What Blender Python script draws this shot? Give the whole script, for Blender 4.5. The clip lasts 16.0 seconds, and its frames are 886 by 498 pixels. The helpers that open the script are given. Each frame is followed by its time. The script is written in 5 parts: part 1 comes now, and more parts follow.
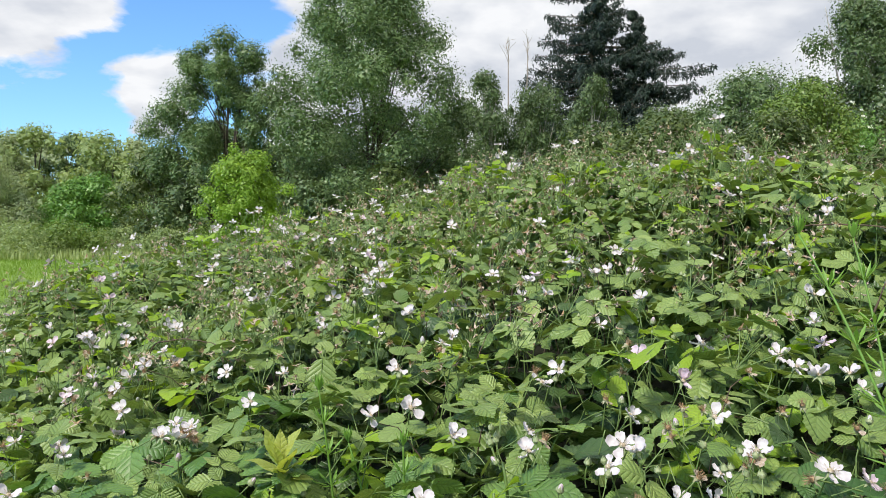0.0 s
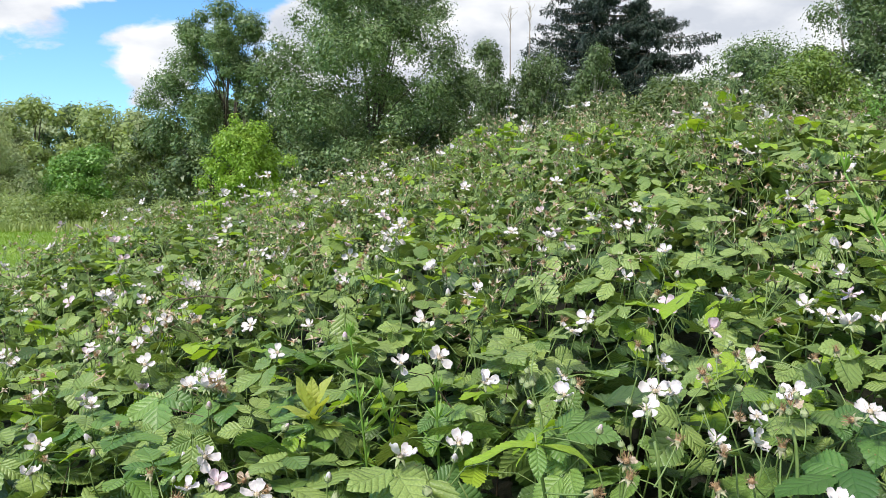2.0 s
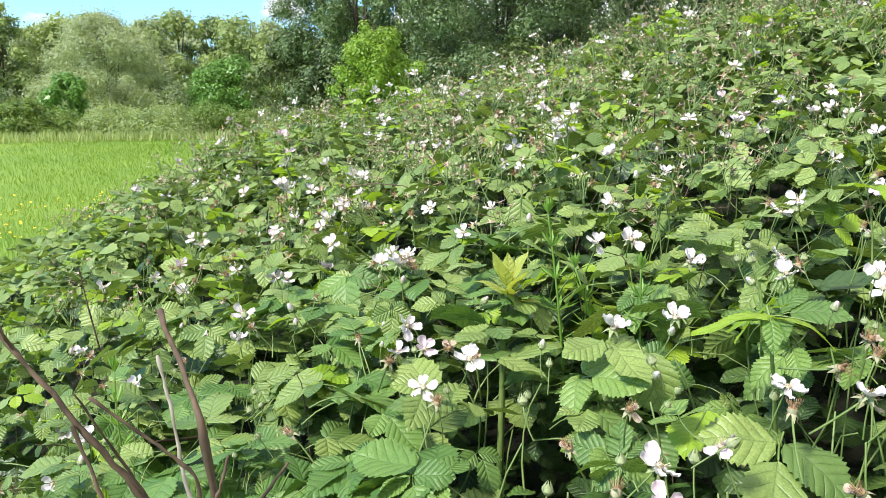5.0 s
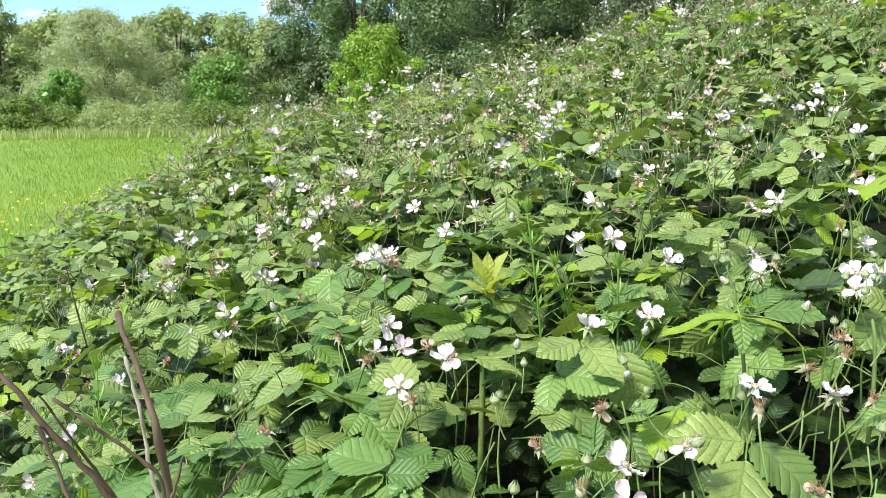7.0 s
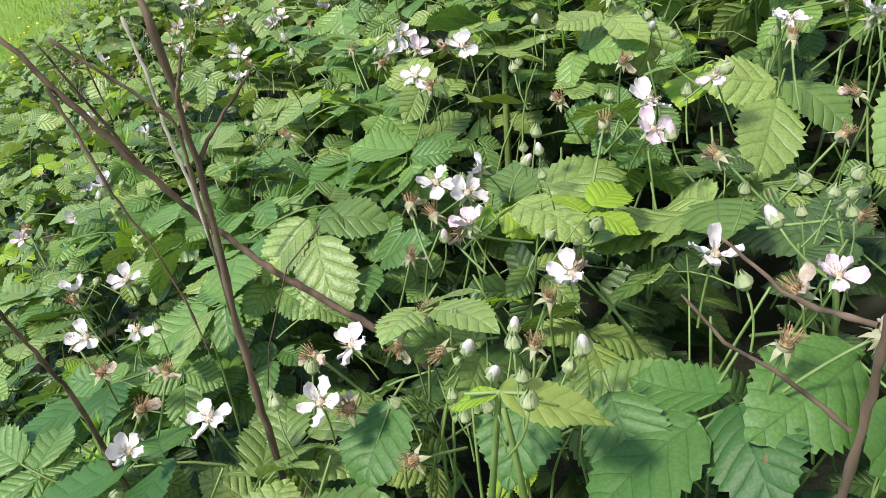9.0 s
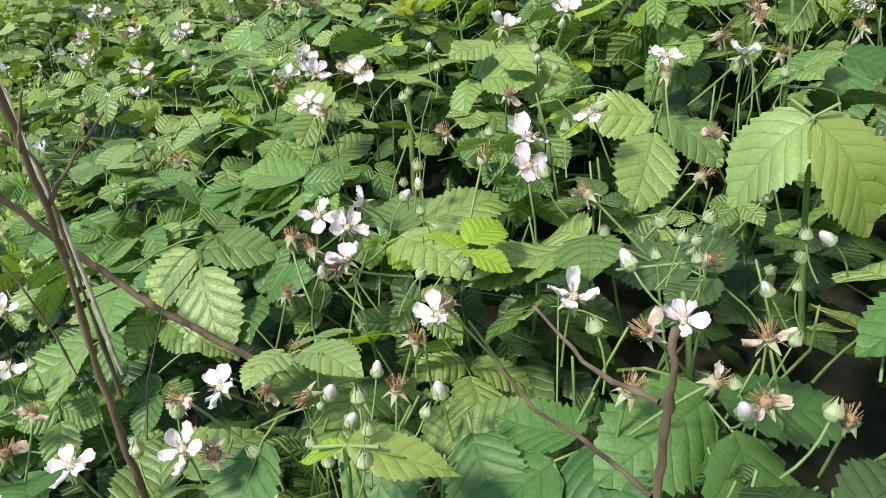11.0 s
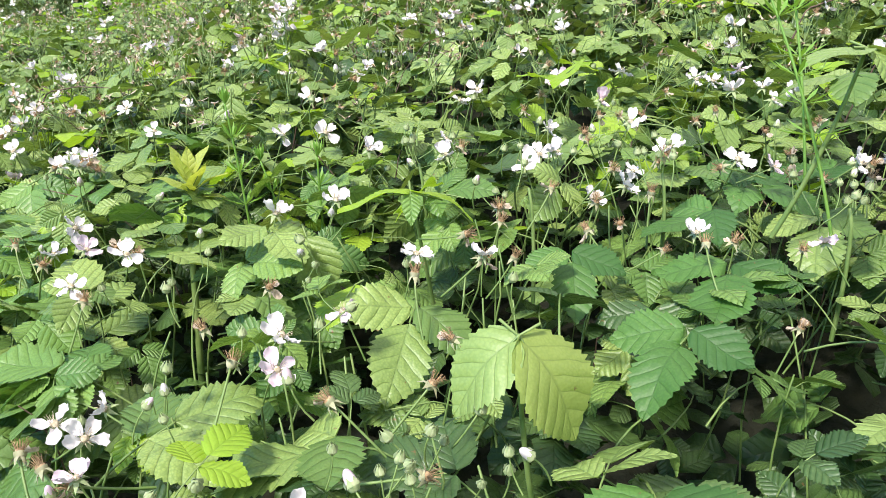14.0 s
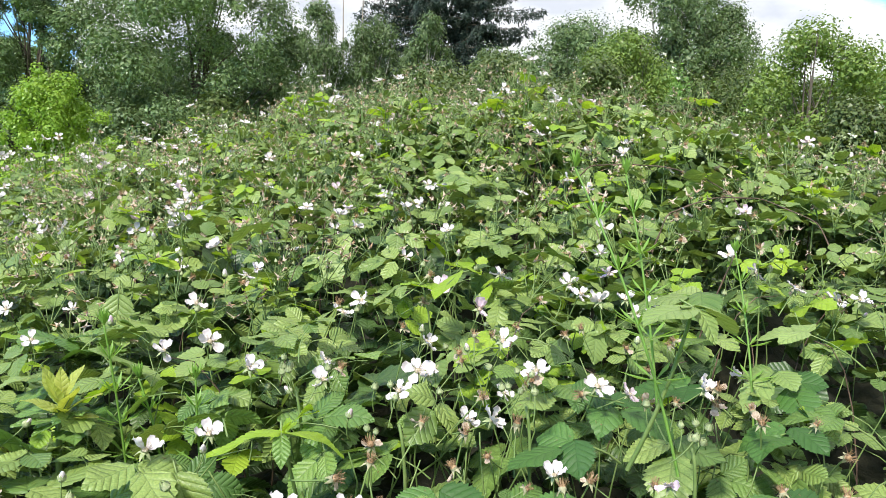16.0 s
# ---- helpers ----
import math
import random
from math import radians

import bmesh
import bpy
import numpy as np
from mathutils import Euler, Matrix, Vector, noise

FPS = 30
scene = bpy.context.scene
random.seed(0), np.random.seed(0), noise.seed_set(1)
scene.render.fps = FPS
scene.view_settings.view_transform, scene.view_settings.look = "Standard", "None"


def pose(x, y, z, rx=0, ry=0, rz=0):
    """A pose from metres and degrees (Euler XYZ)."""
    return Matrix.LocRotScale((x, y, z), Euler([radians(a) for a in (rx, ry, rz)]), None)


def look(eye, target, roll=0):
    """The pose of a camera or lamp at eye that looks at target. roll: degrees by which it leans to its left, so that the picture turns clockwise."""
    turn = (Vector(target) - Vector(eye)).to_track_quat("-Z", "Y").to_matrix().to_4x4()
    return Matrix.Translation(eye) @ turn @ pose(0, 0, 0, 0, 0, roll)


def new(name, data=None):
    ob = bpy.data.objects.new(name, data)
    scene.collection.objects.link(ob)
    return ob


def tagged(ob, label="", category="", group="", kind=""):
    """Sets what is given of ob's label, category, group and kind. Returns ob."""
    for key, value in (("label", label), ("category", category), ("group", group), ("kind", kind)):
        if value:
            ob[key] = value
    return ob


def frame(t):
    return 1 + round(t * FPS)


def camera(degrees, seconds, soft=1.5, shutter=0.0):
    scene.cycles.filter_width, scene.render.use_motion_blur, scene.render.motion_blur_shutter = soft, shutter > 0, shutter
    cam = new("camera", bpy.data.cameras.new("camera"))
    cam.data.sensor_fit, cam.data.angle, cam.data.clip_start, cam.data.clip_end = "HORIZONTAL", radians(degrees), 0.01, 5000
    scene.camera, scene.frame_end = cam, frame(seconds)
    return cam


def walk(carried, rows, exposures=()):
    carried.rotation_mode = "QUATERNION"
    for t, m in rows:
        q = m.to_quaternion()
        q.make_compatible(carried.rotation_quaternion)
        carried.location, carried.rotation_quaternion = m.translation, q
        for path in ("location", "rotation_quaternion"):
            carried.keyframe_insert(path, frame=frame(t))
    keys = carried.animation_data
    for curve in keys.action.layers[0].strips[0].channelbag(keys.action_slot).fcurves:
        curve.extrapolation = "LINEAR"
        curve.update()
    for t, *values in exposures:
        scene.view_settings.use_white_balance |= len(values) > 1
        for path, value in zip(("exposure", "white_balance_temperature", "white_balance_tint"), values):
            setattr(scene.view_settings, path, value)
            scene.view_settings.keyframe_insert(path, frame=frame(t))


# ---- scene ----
cam = camera(60.35, 16.0, soft=0.8)
PATH = [
    (0, (0.0000, 0.0000, 1.5000), (0.0000, 0.9997, 1.4773), 0.49),
    (0.5, (-0.0001, -0.0013, 1.4977), (0.0000, 0.9985, 1.4755), 0.44),
    (1, (-0.0086, -0.0006, 1.4941), (-0.0074, 0.9991, 1.4681), 0.45),
    (1.5, (-0.0185, 0.0017, 1.4847), (-0.0172, 1.0009, 1.4456), 0.39),
    (2, (-0.0292, 0.0050, 1.4756), (-0.0304, 1.0032, 1.4157), 0.41),
    (2.5, (-0.0316, 0.0090, 1.4717), (-0.0647, 1.0046, 1.3838), 0.44),
    (3, (-0.0614, 0.0143, 1.4555), (-0.1431, 1.0040, 1.3382), 0.32),
    (3.5, (-0.0899, 0.0146, 1.4450), (-0.2219, 0.9949, 1.2983), -0.03),
    (4, (-0.1037, 0.0118, 1.4405), (-0.2638, 0.9849, 1.2747), -0.21),
    (6.5, (-0.0851, 0.0131, 1.4447), (-0.2491, 0.9825, 1.2619), -0.15),
    (7, (-0.0803, 0.0126, 1.4448), (-0.2415, 0.9824, 1.2616), -0.15),
    (7.5, (-0.0708, 0.0157, 1.4431), (-0.2238, 0.9820, 1.2364), -0.40),
    (8, (-0.0843, 0.0133, 1.4354), (-0.2531, 0.9606, 1.1633), -1.64),
    (8.5, (-0.0995, 0.0074, 1.4019), (-0.3030, 0.9206, 1.0488), -4.20),
    (9, (-0.0728, 0.0015, 1.3564), (-0.2716, 0.8849, 0.9319), -5.60),
    (9.5, (-0.0512, 0.0086, 1.3619), (-0.2044, 0.8988, 0.9328), -4.48),
    (12, (-0.0408, 0.0128, 1.3706), (-0.1286, 0.9200, 0.9590), -2.58),
    (12.5, (-0.0391, 0.0132, 1.3726), (-0.0857, 0.9291, 0.9739), -1.31),
    (13, (-0.0334, 0.0147, 1.3784), (-0.0390, 0.9409, 1.0015), -0.60),
    (13.5, (-0.0153, 0.0161, 1.3893), (0.0283, 0.9578, 1.0557), -0.23),
    (14, (0.0063, 0.0128, 1.4149), (0.1073, 0.9676, 1.1351), 0.54),
    (14.5, (0.0164, 0.0061, 1.4417), (0.1718, 0.9693, 1.2224), 1.35),
    (15, (0.0256, 0.0018, 1.4666), (0.2147, 0.9699, 1.3020), 1.85),
    (15.5, (0.0300, -0.0002, 1.4851), (0.2420, 0.9696, 1.3642), 1.76),
    (16, (0.0334, -0.0025, 1.4942), (0.2489, 0.9688, 1.3938), 1.75),
]
walk(cam, [(t, look(e, g, r)) for t, e, g, r in PATH],
     exposures=[(0, 0.40), (1.5, 0.47), (2.5, 0.64), (3.5, 0.82), (7, 0.92), (8, 0.82), (9, 0.67), (12.5, 0.71), (13.5, 0.87), (14.5, 1.07), (15.2, 0.99), (16, 0.82)])

# ---- world, sun ----
SUN_AZ, SUN_EL = radians(-140), radians(48)


def make_world():
    w = bpy.data.worlds.new("sky")
    scene.world = w
    w.use_nodes = True
    nt = w.node_tree
    nt.nodes.clear()
    N, L = nt.nodes, nt.links
    out = N.new("ShaderNodeOutputWorld")
    bg = N.new("ShaderNodeBackground")
    sky = N.new("ShaderNodeTexSky")
    sky.sky_type = "NISHITA"
    sky.sun_disc = False
    sky.sun_elevation = SUN_EL
    sky.sun_rotation = SUN_AZ
    sky.air_density, sky.dust_density, sky.ozone_density = 1.0, 0.3, 2.5
    scale = N.new("ShaderNodeVectorMath")
    scale.operation = "SCALE"
    scale.inputs["Scale"].default_value = 0.15
    tint = N.new("ShaderNodeMix")
    tint.data_type, tint.blend_type = "RGBA", "MULTIPLY"
    tint.inputs[0].default_value = 1.0
    tint.inputs[7].default_value = (0.62, 0.88, 1.12, 1)
    L.new(sky.outputs[0], tint.inputs[6])
    L.new(tint.outputs[2], scale.inputs[0])
    tc = N.new("ShaderNodeTexCoord")
    # flatten the sky dome onto a cloud layer
    sep = N.new("ShaderNodeSeparateXYZ")
    L.new(tc.outputs["Generated"], sep.inputs[0])
    zz = N.new("ShaderNodeMath")
    zz.operation = "ADD"
    zz.inputs[1].default_value = 0.32
    L.new(sep.outputs["Z"], zz.inputs[0])
    zm = N.new("ShaderNodeMath")
    zm.operation = "MAXIMUM"
    zm.inputs[1].default_value = 0.1
    L.new(zz.outputs[0], zm.inputs[0])
    inv = N.new("ShaderNodeMath")
    inv.operation = "DIVIDE"
    inv.inputs[0].default_value = 1.0
    L.new(zm.outputs[0], inv.inputs[1])
    pl = N.new("ShaderNodeVectorMath")
    pl.operation = "SCALE"
    L.new(tc.outputs["Generated"], pl.inputs[0])
    L.new(inv.outputs[0], pl.inputs["Scale"])
    mp = N.new("ShaderNodeMapping")
    mp.inputs["Location"].default_value = (1.0, 2.15, 0.2)
    L.new(pl.outputs[0], mp.inputs[0])
    no = N.new("ShaderNodeTexNoise")
    no.inputs["Scale"].default_value = 4.0
    no.inputs["Detail"].default_value = 8
    no.inputs["Roughness"].default_value = 0.55
    no.inputs["Distortion"].default_value = 0.25
    L.new(mp.outputs[0], no.inputs["Vector"])
    # cloud over the east, one heap and a few shreds in the west, a blue gap far east
    def calc(op, a, b):
        n = N.new("ShaderNodeMath")
        n.operation = op
        for k, q in enumerate((a, b)):
            if isinstance(q, (int, float)):
                n.inputs[k].default_value = q
            else:
                L.new(q, n.inputs[k])
        return n.outputs[0]

    def smooth(q, lo, hi):
        n = N.new("ShaderNodeMapRange")
        n.interpolation_type = "SMOOTHSTEP"
        n.inputs["From Min"].default_value, n.inputs["From Max"].default_value = lo, hi
        L.new(q, n.inputs["Value"])
        return n.outputs[0]

    def heap(way, inner, outer):
        n = N.new("ShaderNodeVectorMath")
        n.operation = "DISTANCE"
        n.inputs[1].default_value = Vector(way).normalized()
        L.new(tc.outputs["Generated"], n.inputs[0])
        return smooth(n.outputs["Value"], outer, inner)
    east = smooth(sep.outputs["X"], -0.30, -0.14)
    cover = calc("MAXIMUM", calc("MAXIMUM", east, heap((-0.50, 0.87, 0.30), 0.05, 0.15)), heap((-0.355, 0.92, 0.155), 0.0, 0.085))
    cover = calc("SUBTRACT", cover, heap((0.68, 0.70, 0.24), 0.02, 0.14))
    ramp = N.new("ShaderNodeValToRGB")
    ramp.color_ramp.elements[0].position = 0.56
    ramp.color_ramp.elements[1].position = 0.66
    L.new(calc("ADD", calc("MULTIPLY", no.outputs["Fac"], 0.90), calc("MULTIPLY", cover, 0.42)), ramp.inputs[0])
    no2 = N.new("ShaderNodeTexNoise")
    no2.inputs["Scale"].default_value = 5.0
    no2.inputs["Detail"].default_value = 5
    L.new(mp.outputs[0], no2.inputs["Vector"])
    shade = N.new("ShaderNodeValToRGB")
    shade.color_ramp.elements[0].position = 0.36
    shade.color_ramp.elements[0].color = (0.47, 0.50, 0.56, 1)
    shade.color_ramp.elements[1].position = 0.62
    shade.color_ramp.elements[1].color = (0.72, 0.73, 0.75, 1)
    L.new(no2.outputs["Fac"], shade.inputs[0])
    mix = N.new("ShaderNodeMix")
    mix.data_type = "RGBA"
    L.new(ramp.outputs[0], mix.inputs[0])
    L.new(scale.outputs[0], mix.inputs[6])
    L.new(shade.outputs[0], mix.inputs[7])
    L.new(mix.outputs[2], bg.inputs[0])
    bg.inputs[1].default_value = 1.0
    L.new(bg.outputs[0], out.inputs[0])


make_world()
sun_data = bpy.data.lights.new("sun", "SUN")
sun_data.energy, sun_data.angle, sun_data.color = 4.0, radians(8), (1.0, 0.94, 0.83)
sun = new("sun", sun_data)
# light travels away from the sun's bearing
sun_dir = Vector((math.sin(SUN_AZ) * math.cos(SUN_EL), math.cos(SUN_AZ) * math.cos(SUN_EL), math.sin(SUN_EL)))
sun.matrix_basis = look(sun_dir * 60, (0, 0, 0))


# ---- materials ----
def leaf_material(name, low, high, veins=0.0, rough=0.5, through_light=0.3, island=True, freq=6.4):
    """Green blade: two-tone random variation, vein relief along the blade's own coordinates, light passing through."""
    m = bpy.data.materials.new(name)
    m.use_nodes = True
    nt = m.node_tree
    nt.nodes.clear()
    N, L = nt.nodes, nt.links
    out = N.new("ShaderNodeOutputMaterial")
    pr = N.new("ShaderNodeBsdfPrincipled")
    pr.inputs["Roughness"].default_value = rough
    pr.inputs["Specular IOR Level"].default_value = 0.5
    tr = N.new("ShaderNodeBsdfTranslucent")
    mx = N.new("ShaderNodeMixShader")
    mx.inputs[0].default_value = through_light
    if island:
        rnd = N.new("ShaderNodeNewGeometry").outputs["Random Per Island"]
    else:
        rnd = N.new("ShaderNodeObjectInfo").outputs["Random"]
    mix = N.new("ShaderNodeMix")
    mix.data_type = "RGBA"
    mix.inputs[6].default_value = (*low, 1)
    mix.inputs[7].default_value = (*high, 1)
    tex = N.new("ShaderNodeTexCoord")
    no = N.new("ShaderNodeTexNoise")
    no.inputs["Scale"].default_value = 60 if veins else 0.9
    no.inputs["Detail"].default_value = 4
    L.new(tex.outputs["Object"], no.inputs["Vector"])
    add = N.new("ShaderNodeMath")
    add.operation = "MULTIPLY_ADD"
    add.inputs[1].default_value = 0.35 if veins else 0.8
    L.new(no.outputs["Fac"], add.inputs[0])
    sub = N.new("ShaderNodeMath")
    sub.operation = "MULTIPLY_ADD"
    sub.inputs[1].default_value = 0.75
    sub.inputs[2].default_value = -0.08 if veins else -0.3
    L.new(rnd, sub.inputs[0])
    L.new(sub.outputs[0], add.inputs[2])
    L.new(add.outputs[0], mix.inputs[0])
    col = mix.outputs[2]
    if veins:
        uv = N.new("ShaderNodeSeparateXYZ")
        L.new(tex.outputs["UV"], uv.inputs[0])
        def calc(op, a, b=None, c=None):
            n = N.new("ShaderNodeMath")
            n.operation = op
            for k, q in enumerate((a, b, c)):
                if q is None:
                    continue
                if isinstance(q, (int, float)):
                    n.inputs[k].default_value = q
                else:
                    L.new(q, n.inputs[k])
            return n.outputs[0]

        def ramp(q, lo, hi):
            n = N.new("ShaderNodeMapRange")
            n.interpolation_type = "SMOOTHSTEP"
            n.inputs["From Min"].default_value, n.inputs["From Max"].default_value = lo, hi
            L.new(q, n.inputs["Value"])
            return n.outputs[0]

        def blend(f, a, rgb):
            n = N.new("ShaderNodeMix")
            n.data_type = "RGBA"
            L.new(f, n.inputs[0])
            L.new(a, n.inputs[6])
            n.inputs[7].default_value = (*rgb, 1)
            return n.outputs[2]
        # side veins are never quite evenly spaced
        jit = N.new("ShaderNodeTexNoise")
        jit.inputs["Scale"].default_value = 45
        L.new(tex.outputs["Object"], jit.inputs["Vector"])
        wave = calc("ABSOLUTE", calc("SINE", calc("MULTIPLY_ADD", uv.outputs["Y"], freq * math.pi, calc("MULTIPLY", jit.outputs["Fac"], 2.2))))
        off = calc("ABSOLUTE", calc("SUBTRACT", uv.outputs["X"], 0.5))
        groove = calc("MAXIMUM", ramp(wave, 0.20, 0.02), ramp(off, 0.028, 0.006))
        # fine net between the veins
        net = N.new("ShaderNodeTexVoronoi")
        net.inputs["Scale"].default_value = 560
        L.new(tex.outputs["Object"], net.inputs["Vector"])
        # shade of the sunken veins, painted as a darker green along the grooves
        col = blend(calc("MULTIPLY", groove, 0.30), col, (low[0] * 0.45, low[1] * 0.5, low[2] * 0.5))
        col = blend(calc("MULTIPLY", ramp(net.outputs["Distance"], 0.30, 0.75), 0.35), col, low)
        # brown flecks
        sp = N.new("ShaderNodeTexNoise")
        sp.inputs["Scale"].default_value = 170
        L.new(tex.outputs["Object"], sp.inputs["Vector"])
        col = blend(ramp(sp.outputs["Fac"], 0.71, 0.77), col, (0.16, 0.10, 0.04))
        # the blade is puffed up between its veins
        puff = calc("MULTIPLY", calc("POWER", wave, 0.6), calc("POWER", calc("MINIMUM", calc("MULTIPLY", off, 9.0), 1.0), 0.6))
        height = calc("MULTIPLY_ADD", net.outputs["Distance"], -0.24, puff)
        bp = N.new("ShaderNodeBump")
        bp.inputs["Strength"].default_value = veins
        bp.inputs["Distance"].default_value = 0.0009
        L.new(height, bp.inputs["Height"])
        L.new(bp.outputs[0], pr.inputs["Normal"])
        L.new(bp.outputs[0], tr.inputs["Normal"])
    L.new(col, pr.inputs["Base Color"])
    tc = N.new("ShaderNodeMix")
    tc.data_type = "RGBA"
    tc.blend_type = "MULTIPLY"
    tc.inputs[0].default_value = 1.0
    tc.inputs[7].default_value = (1.4, 1.35, 0.65, 1)
    L.new(col, tc.inputs[6])
    L.new(tc.outputs[2], tr.inputs["Color"])
    L.new(pr.outputs[0], mx.inputs[1])
    L.new(tr.outputs[0], mx.inputs[2])
    L.new(mx.outputs[0], out.inputs[0])
    return m


def plain_material(name, low, high, scale=30.0, rough=0.6, bump=0.0, detail=5, stretch=(1, 1, 1), through_light=0.0):
    m = bpy.data.materials.new(name)
    m.use_nodes = True
    nt = m.node_tree
    N, L = nt.nodes, nt.links
    pr = N["Principled BSDF"]
    pr.inputs["Roughness"].default_value = rough
    tex = N.new("ShaderNodeTexCoord")
    mp = N.new("ShaderNodeMapping")
    mp.inputs["Scale"].default_value = stretch
    no = N.new("ShaderNodeTexNoise")
    no.inputs["Scale"].default_value = scale
    no.inputs["Detail"].default_value = detail
    L.new(tex.outputs["Object"], mp.inputs[0])
    L.new(mp.outputs[0], no.inputs["Vector"])
    rp = N.new("ShaderNodeValToRGB")
    rp.color_ramp.elements[0].position, rp.color_ramp.elements[1].position = 0.3, 0.7
    rp.color_ramp.elements[0].color, rp.color_ramp.elements[1].color = (*low, 1), (*high, 1)
    L.new(no.outputs["Fac"], rp.inputs[0])
    L.new(rp.outputs[0], pr.inputs["Base Color"])
    if bump:
        bp = N.new("ShaderNodeBump")
        bp.inputs["Strength"].default_value = 0.6
        bp.inputs["Distance"].default_value = bump
        L.new(no.outputs["Fac"], bp.inputs["Height"])
        L.new(bp.outputs[0], pr.inputs["Normal"])
    if through_light:
        tr = N.new("ShaderNodeBsdfTranslucent")
        L.new(rp.outputs[0], tr.inputs["Color"])
        mx = N.new("ShaderNodeMixShader")
        mx.inputs[0].default_value = through_light
        L.new(pr.outputs[0], mx.inputs[1])
        L.new(tr.outputs[0], mx.inputs[2])
        L.new(mx.outputs[0], N["Material Output"].inputs[0])
    return m


M_LEAF = leaf_material("bramble_leaf", (0.086, 0.162, 0.036), (0.322, 0.415, 0.118), 1.0, 0.44, 0.24)
M_LEAF_OB = leaf_material("bramble_leaf_single", (0.055, 0.135, 0.030), (0.250, 0.372, 0.090), 0.95, 0.46, 0.26, island=False)
# darkened leaf green that carries the shade of the lower layers
M_SHADE_LEAF = leaf_material("bramble_leaf_shade", (0.025, 0.064, 0.018), (0.098, 0.164, 0.044), 0.8, 0.44, 0.16)
M_YOUNG = leaf_material("bramble_leaf_young", (0.22, 0.38, 0.030), (0.37, 0.50, 0.05), 0.6, 0.45, 0.4)
M_PALE = leaf_material("bramble_leaf_pale", (0.150, 0.235, 0.065), (0.300, 0.395, 0.120), 0.7, 0.5, 0.25)
M_FRESH = leaf_material("bramble_leaf_fresh", (0.074, 0.165, 0.034), (0.215, 0.345, 0.080), 0.9, 0.46, 0.26)
M_DEEP = leaf_material("bramble_leaf_deep", (0.032, 0.098, 0.018), (0.100, 0.215, 0.042), 0.7, 0.55, 0.25)
M_OLIVE = leaf_material("bramble_leaf_olive", (0.20, 0.275, 0.060), (0.33, 0.400, 0.110), 0.6, 0.5, 0.38)
M_TIP = leaf_material("bramble_shoot_tip", (0.33, 0.40, 0.075), (0.47, 0.50, 0.13), 0.6, 0.5, 0.45)
M_PETAL = plain_material("petal", (0.54, 0.49, 0.515), (0.73, 0.69, 0.71), 160, 0.6, 0.0006, through_light=0.25)
M_PINK = plain_material("pink_petal", (0.58, 0.42, 0.51), (0.72, 0.62, 0.68), 160, 0.6, 0.0006, through_light=0.25)
M_STAMEN = plain_material("stamen", (0.30, 0.23, 0.15), (0.62, 0.55, 0.42), 500, 0.8)
M_SPENT = plain_material("dried_stamen", (0.16, 0.085, 0.035), (0.42, 0.29, 0.17), 400, 0.9)
M_WITHER = plain_material("withered_petal", (0.34, 0.26, 0.19), (0.60, 0.50, 0.41), 200, 0.8, 0.0005, through_light=0.2)
M_SEPAL_DRY = plain_material("dry_sepal", (0.24, 0.25, 0.13), (0.43, 0.40, 0.27), 220, 0.75, through_light=0.15)
M_SEPAL = plain_material("sepal", (0.20, 0.27, 0.11), (0.40, 0.43, 0.25), 220, 0.75, through_light=0.15)
M_GREENSTEM = plain_material("green_stem", (0.085, 0.155, 0.035), (0.185, 0.250, 0.080), 60, 0.55, 0.0006)
M_CANE = plain_material("dead_cane", (0.030, 0.019, 0.013), (0.150, 0.098, 0.068), 140, 0.9, 0.0012, stretch=(1, 1, 0.25))
M_GREYCANE = plain_material("grey_cane", (0.20, 0.17, 0.14), (0.42, 0.38, 0.33), 90, 0.85, 0.001)
# near-black, so that gaps between the leaves read as deep shade
M_INNER_SHADE = plain_material("inner_shade", (0.007, 0.011, 0.005), (0.028, 0.028, 0.014), 34, 0.95, 0.02)
M_BARK = plain_material("bark", (0.045, 0.038, 0.028), (0.15, 0.125, 0.095), 7, 0.9, 0.03, stretch=(1, 1, 0.2))
M_BIRCHBARK = plain_material("birch_bark", (0.16, 0.14, 0.12), (0.52, 0.50, 0.46), 5, 0.8, 0.02, stretch=(0.4, 0.4, 1.5))
M_BUTTER = plain_material("buttercup_petal", (0.72, 0.52, 0.01), (0.85, 0.66, 0.03), 90, 0.35)
M_CREAM = plain_material("elder_blossom", (0.60, 0.60, 0.47), (0.80, 0.80, 0.68), 40, 0.8)
M_CLEAVER = leaf_material("cleavers_leaf", (0.12, 0.27, 0.04), (0.24, 0.40, 0.08), 0.0, 0.5, 0.35)
T_POPLAR = leaf_material("poplar_leaf", (0.052, 0.108, 0.036), (0.205, 0.295, 0.120), 0.0, 0.42, 0.22)
T_BIRCH = leaf_material("birch_leaf", (0.048, 0.090, 0.032), (0.150, 0.215, 0.084), 0.0, 0.45, 0.22)
# silvery willow green, lightened further to paint in distant haze
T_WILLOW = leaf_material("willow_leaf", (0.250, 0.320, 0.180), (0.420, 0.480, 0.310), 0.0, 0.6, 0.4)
T_HAW = leaf_material("hawthorn_leaf", (0.040, 0.075, 0.018), (0.125, 0.165, 0.042), 0.0, 0.45, 0.25)
T_ELDER = leaf_material("elder_leaf", (0.090, 0.165, 0.030), (0.215, 0.300, 0.062), 0.0, 0.45, 0.3)
T_BRIGHT = leaf_material("field_maple_leaf", (0.150, 0.280, 0.030), (0.290, 0.420, 0.060), 0.0, 0.45, 0.35)
T_ROUND = leaf_material("oak_leaf", (0.075, 0.190, 0.030), (0.185, 0.340, 0.065), 0.0, 0.45, 0.25)
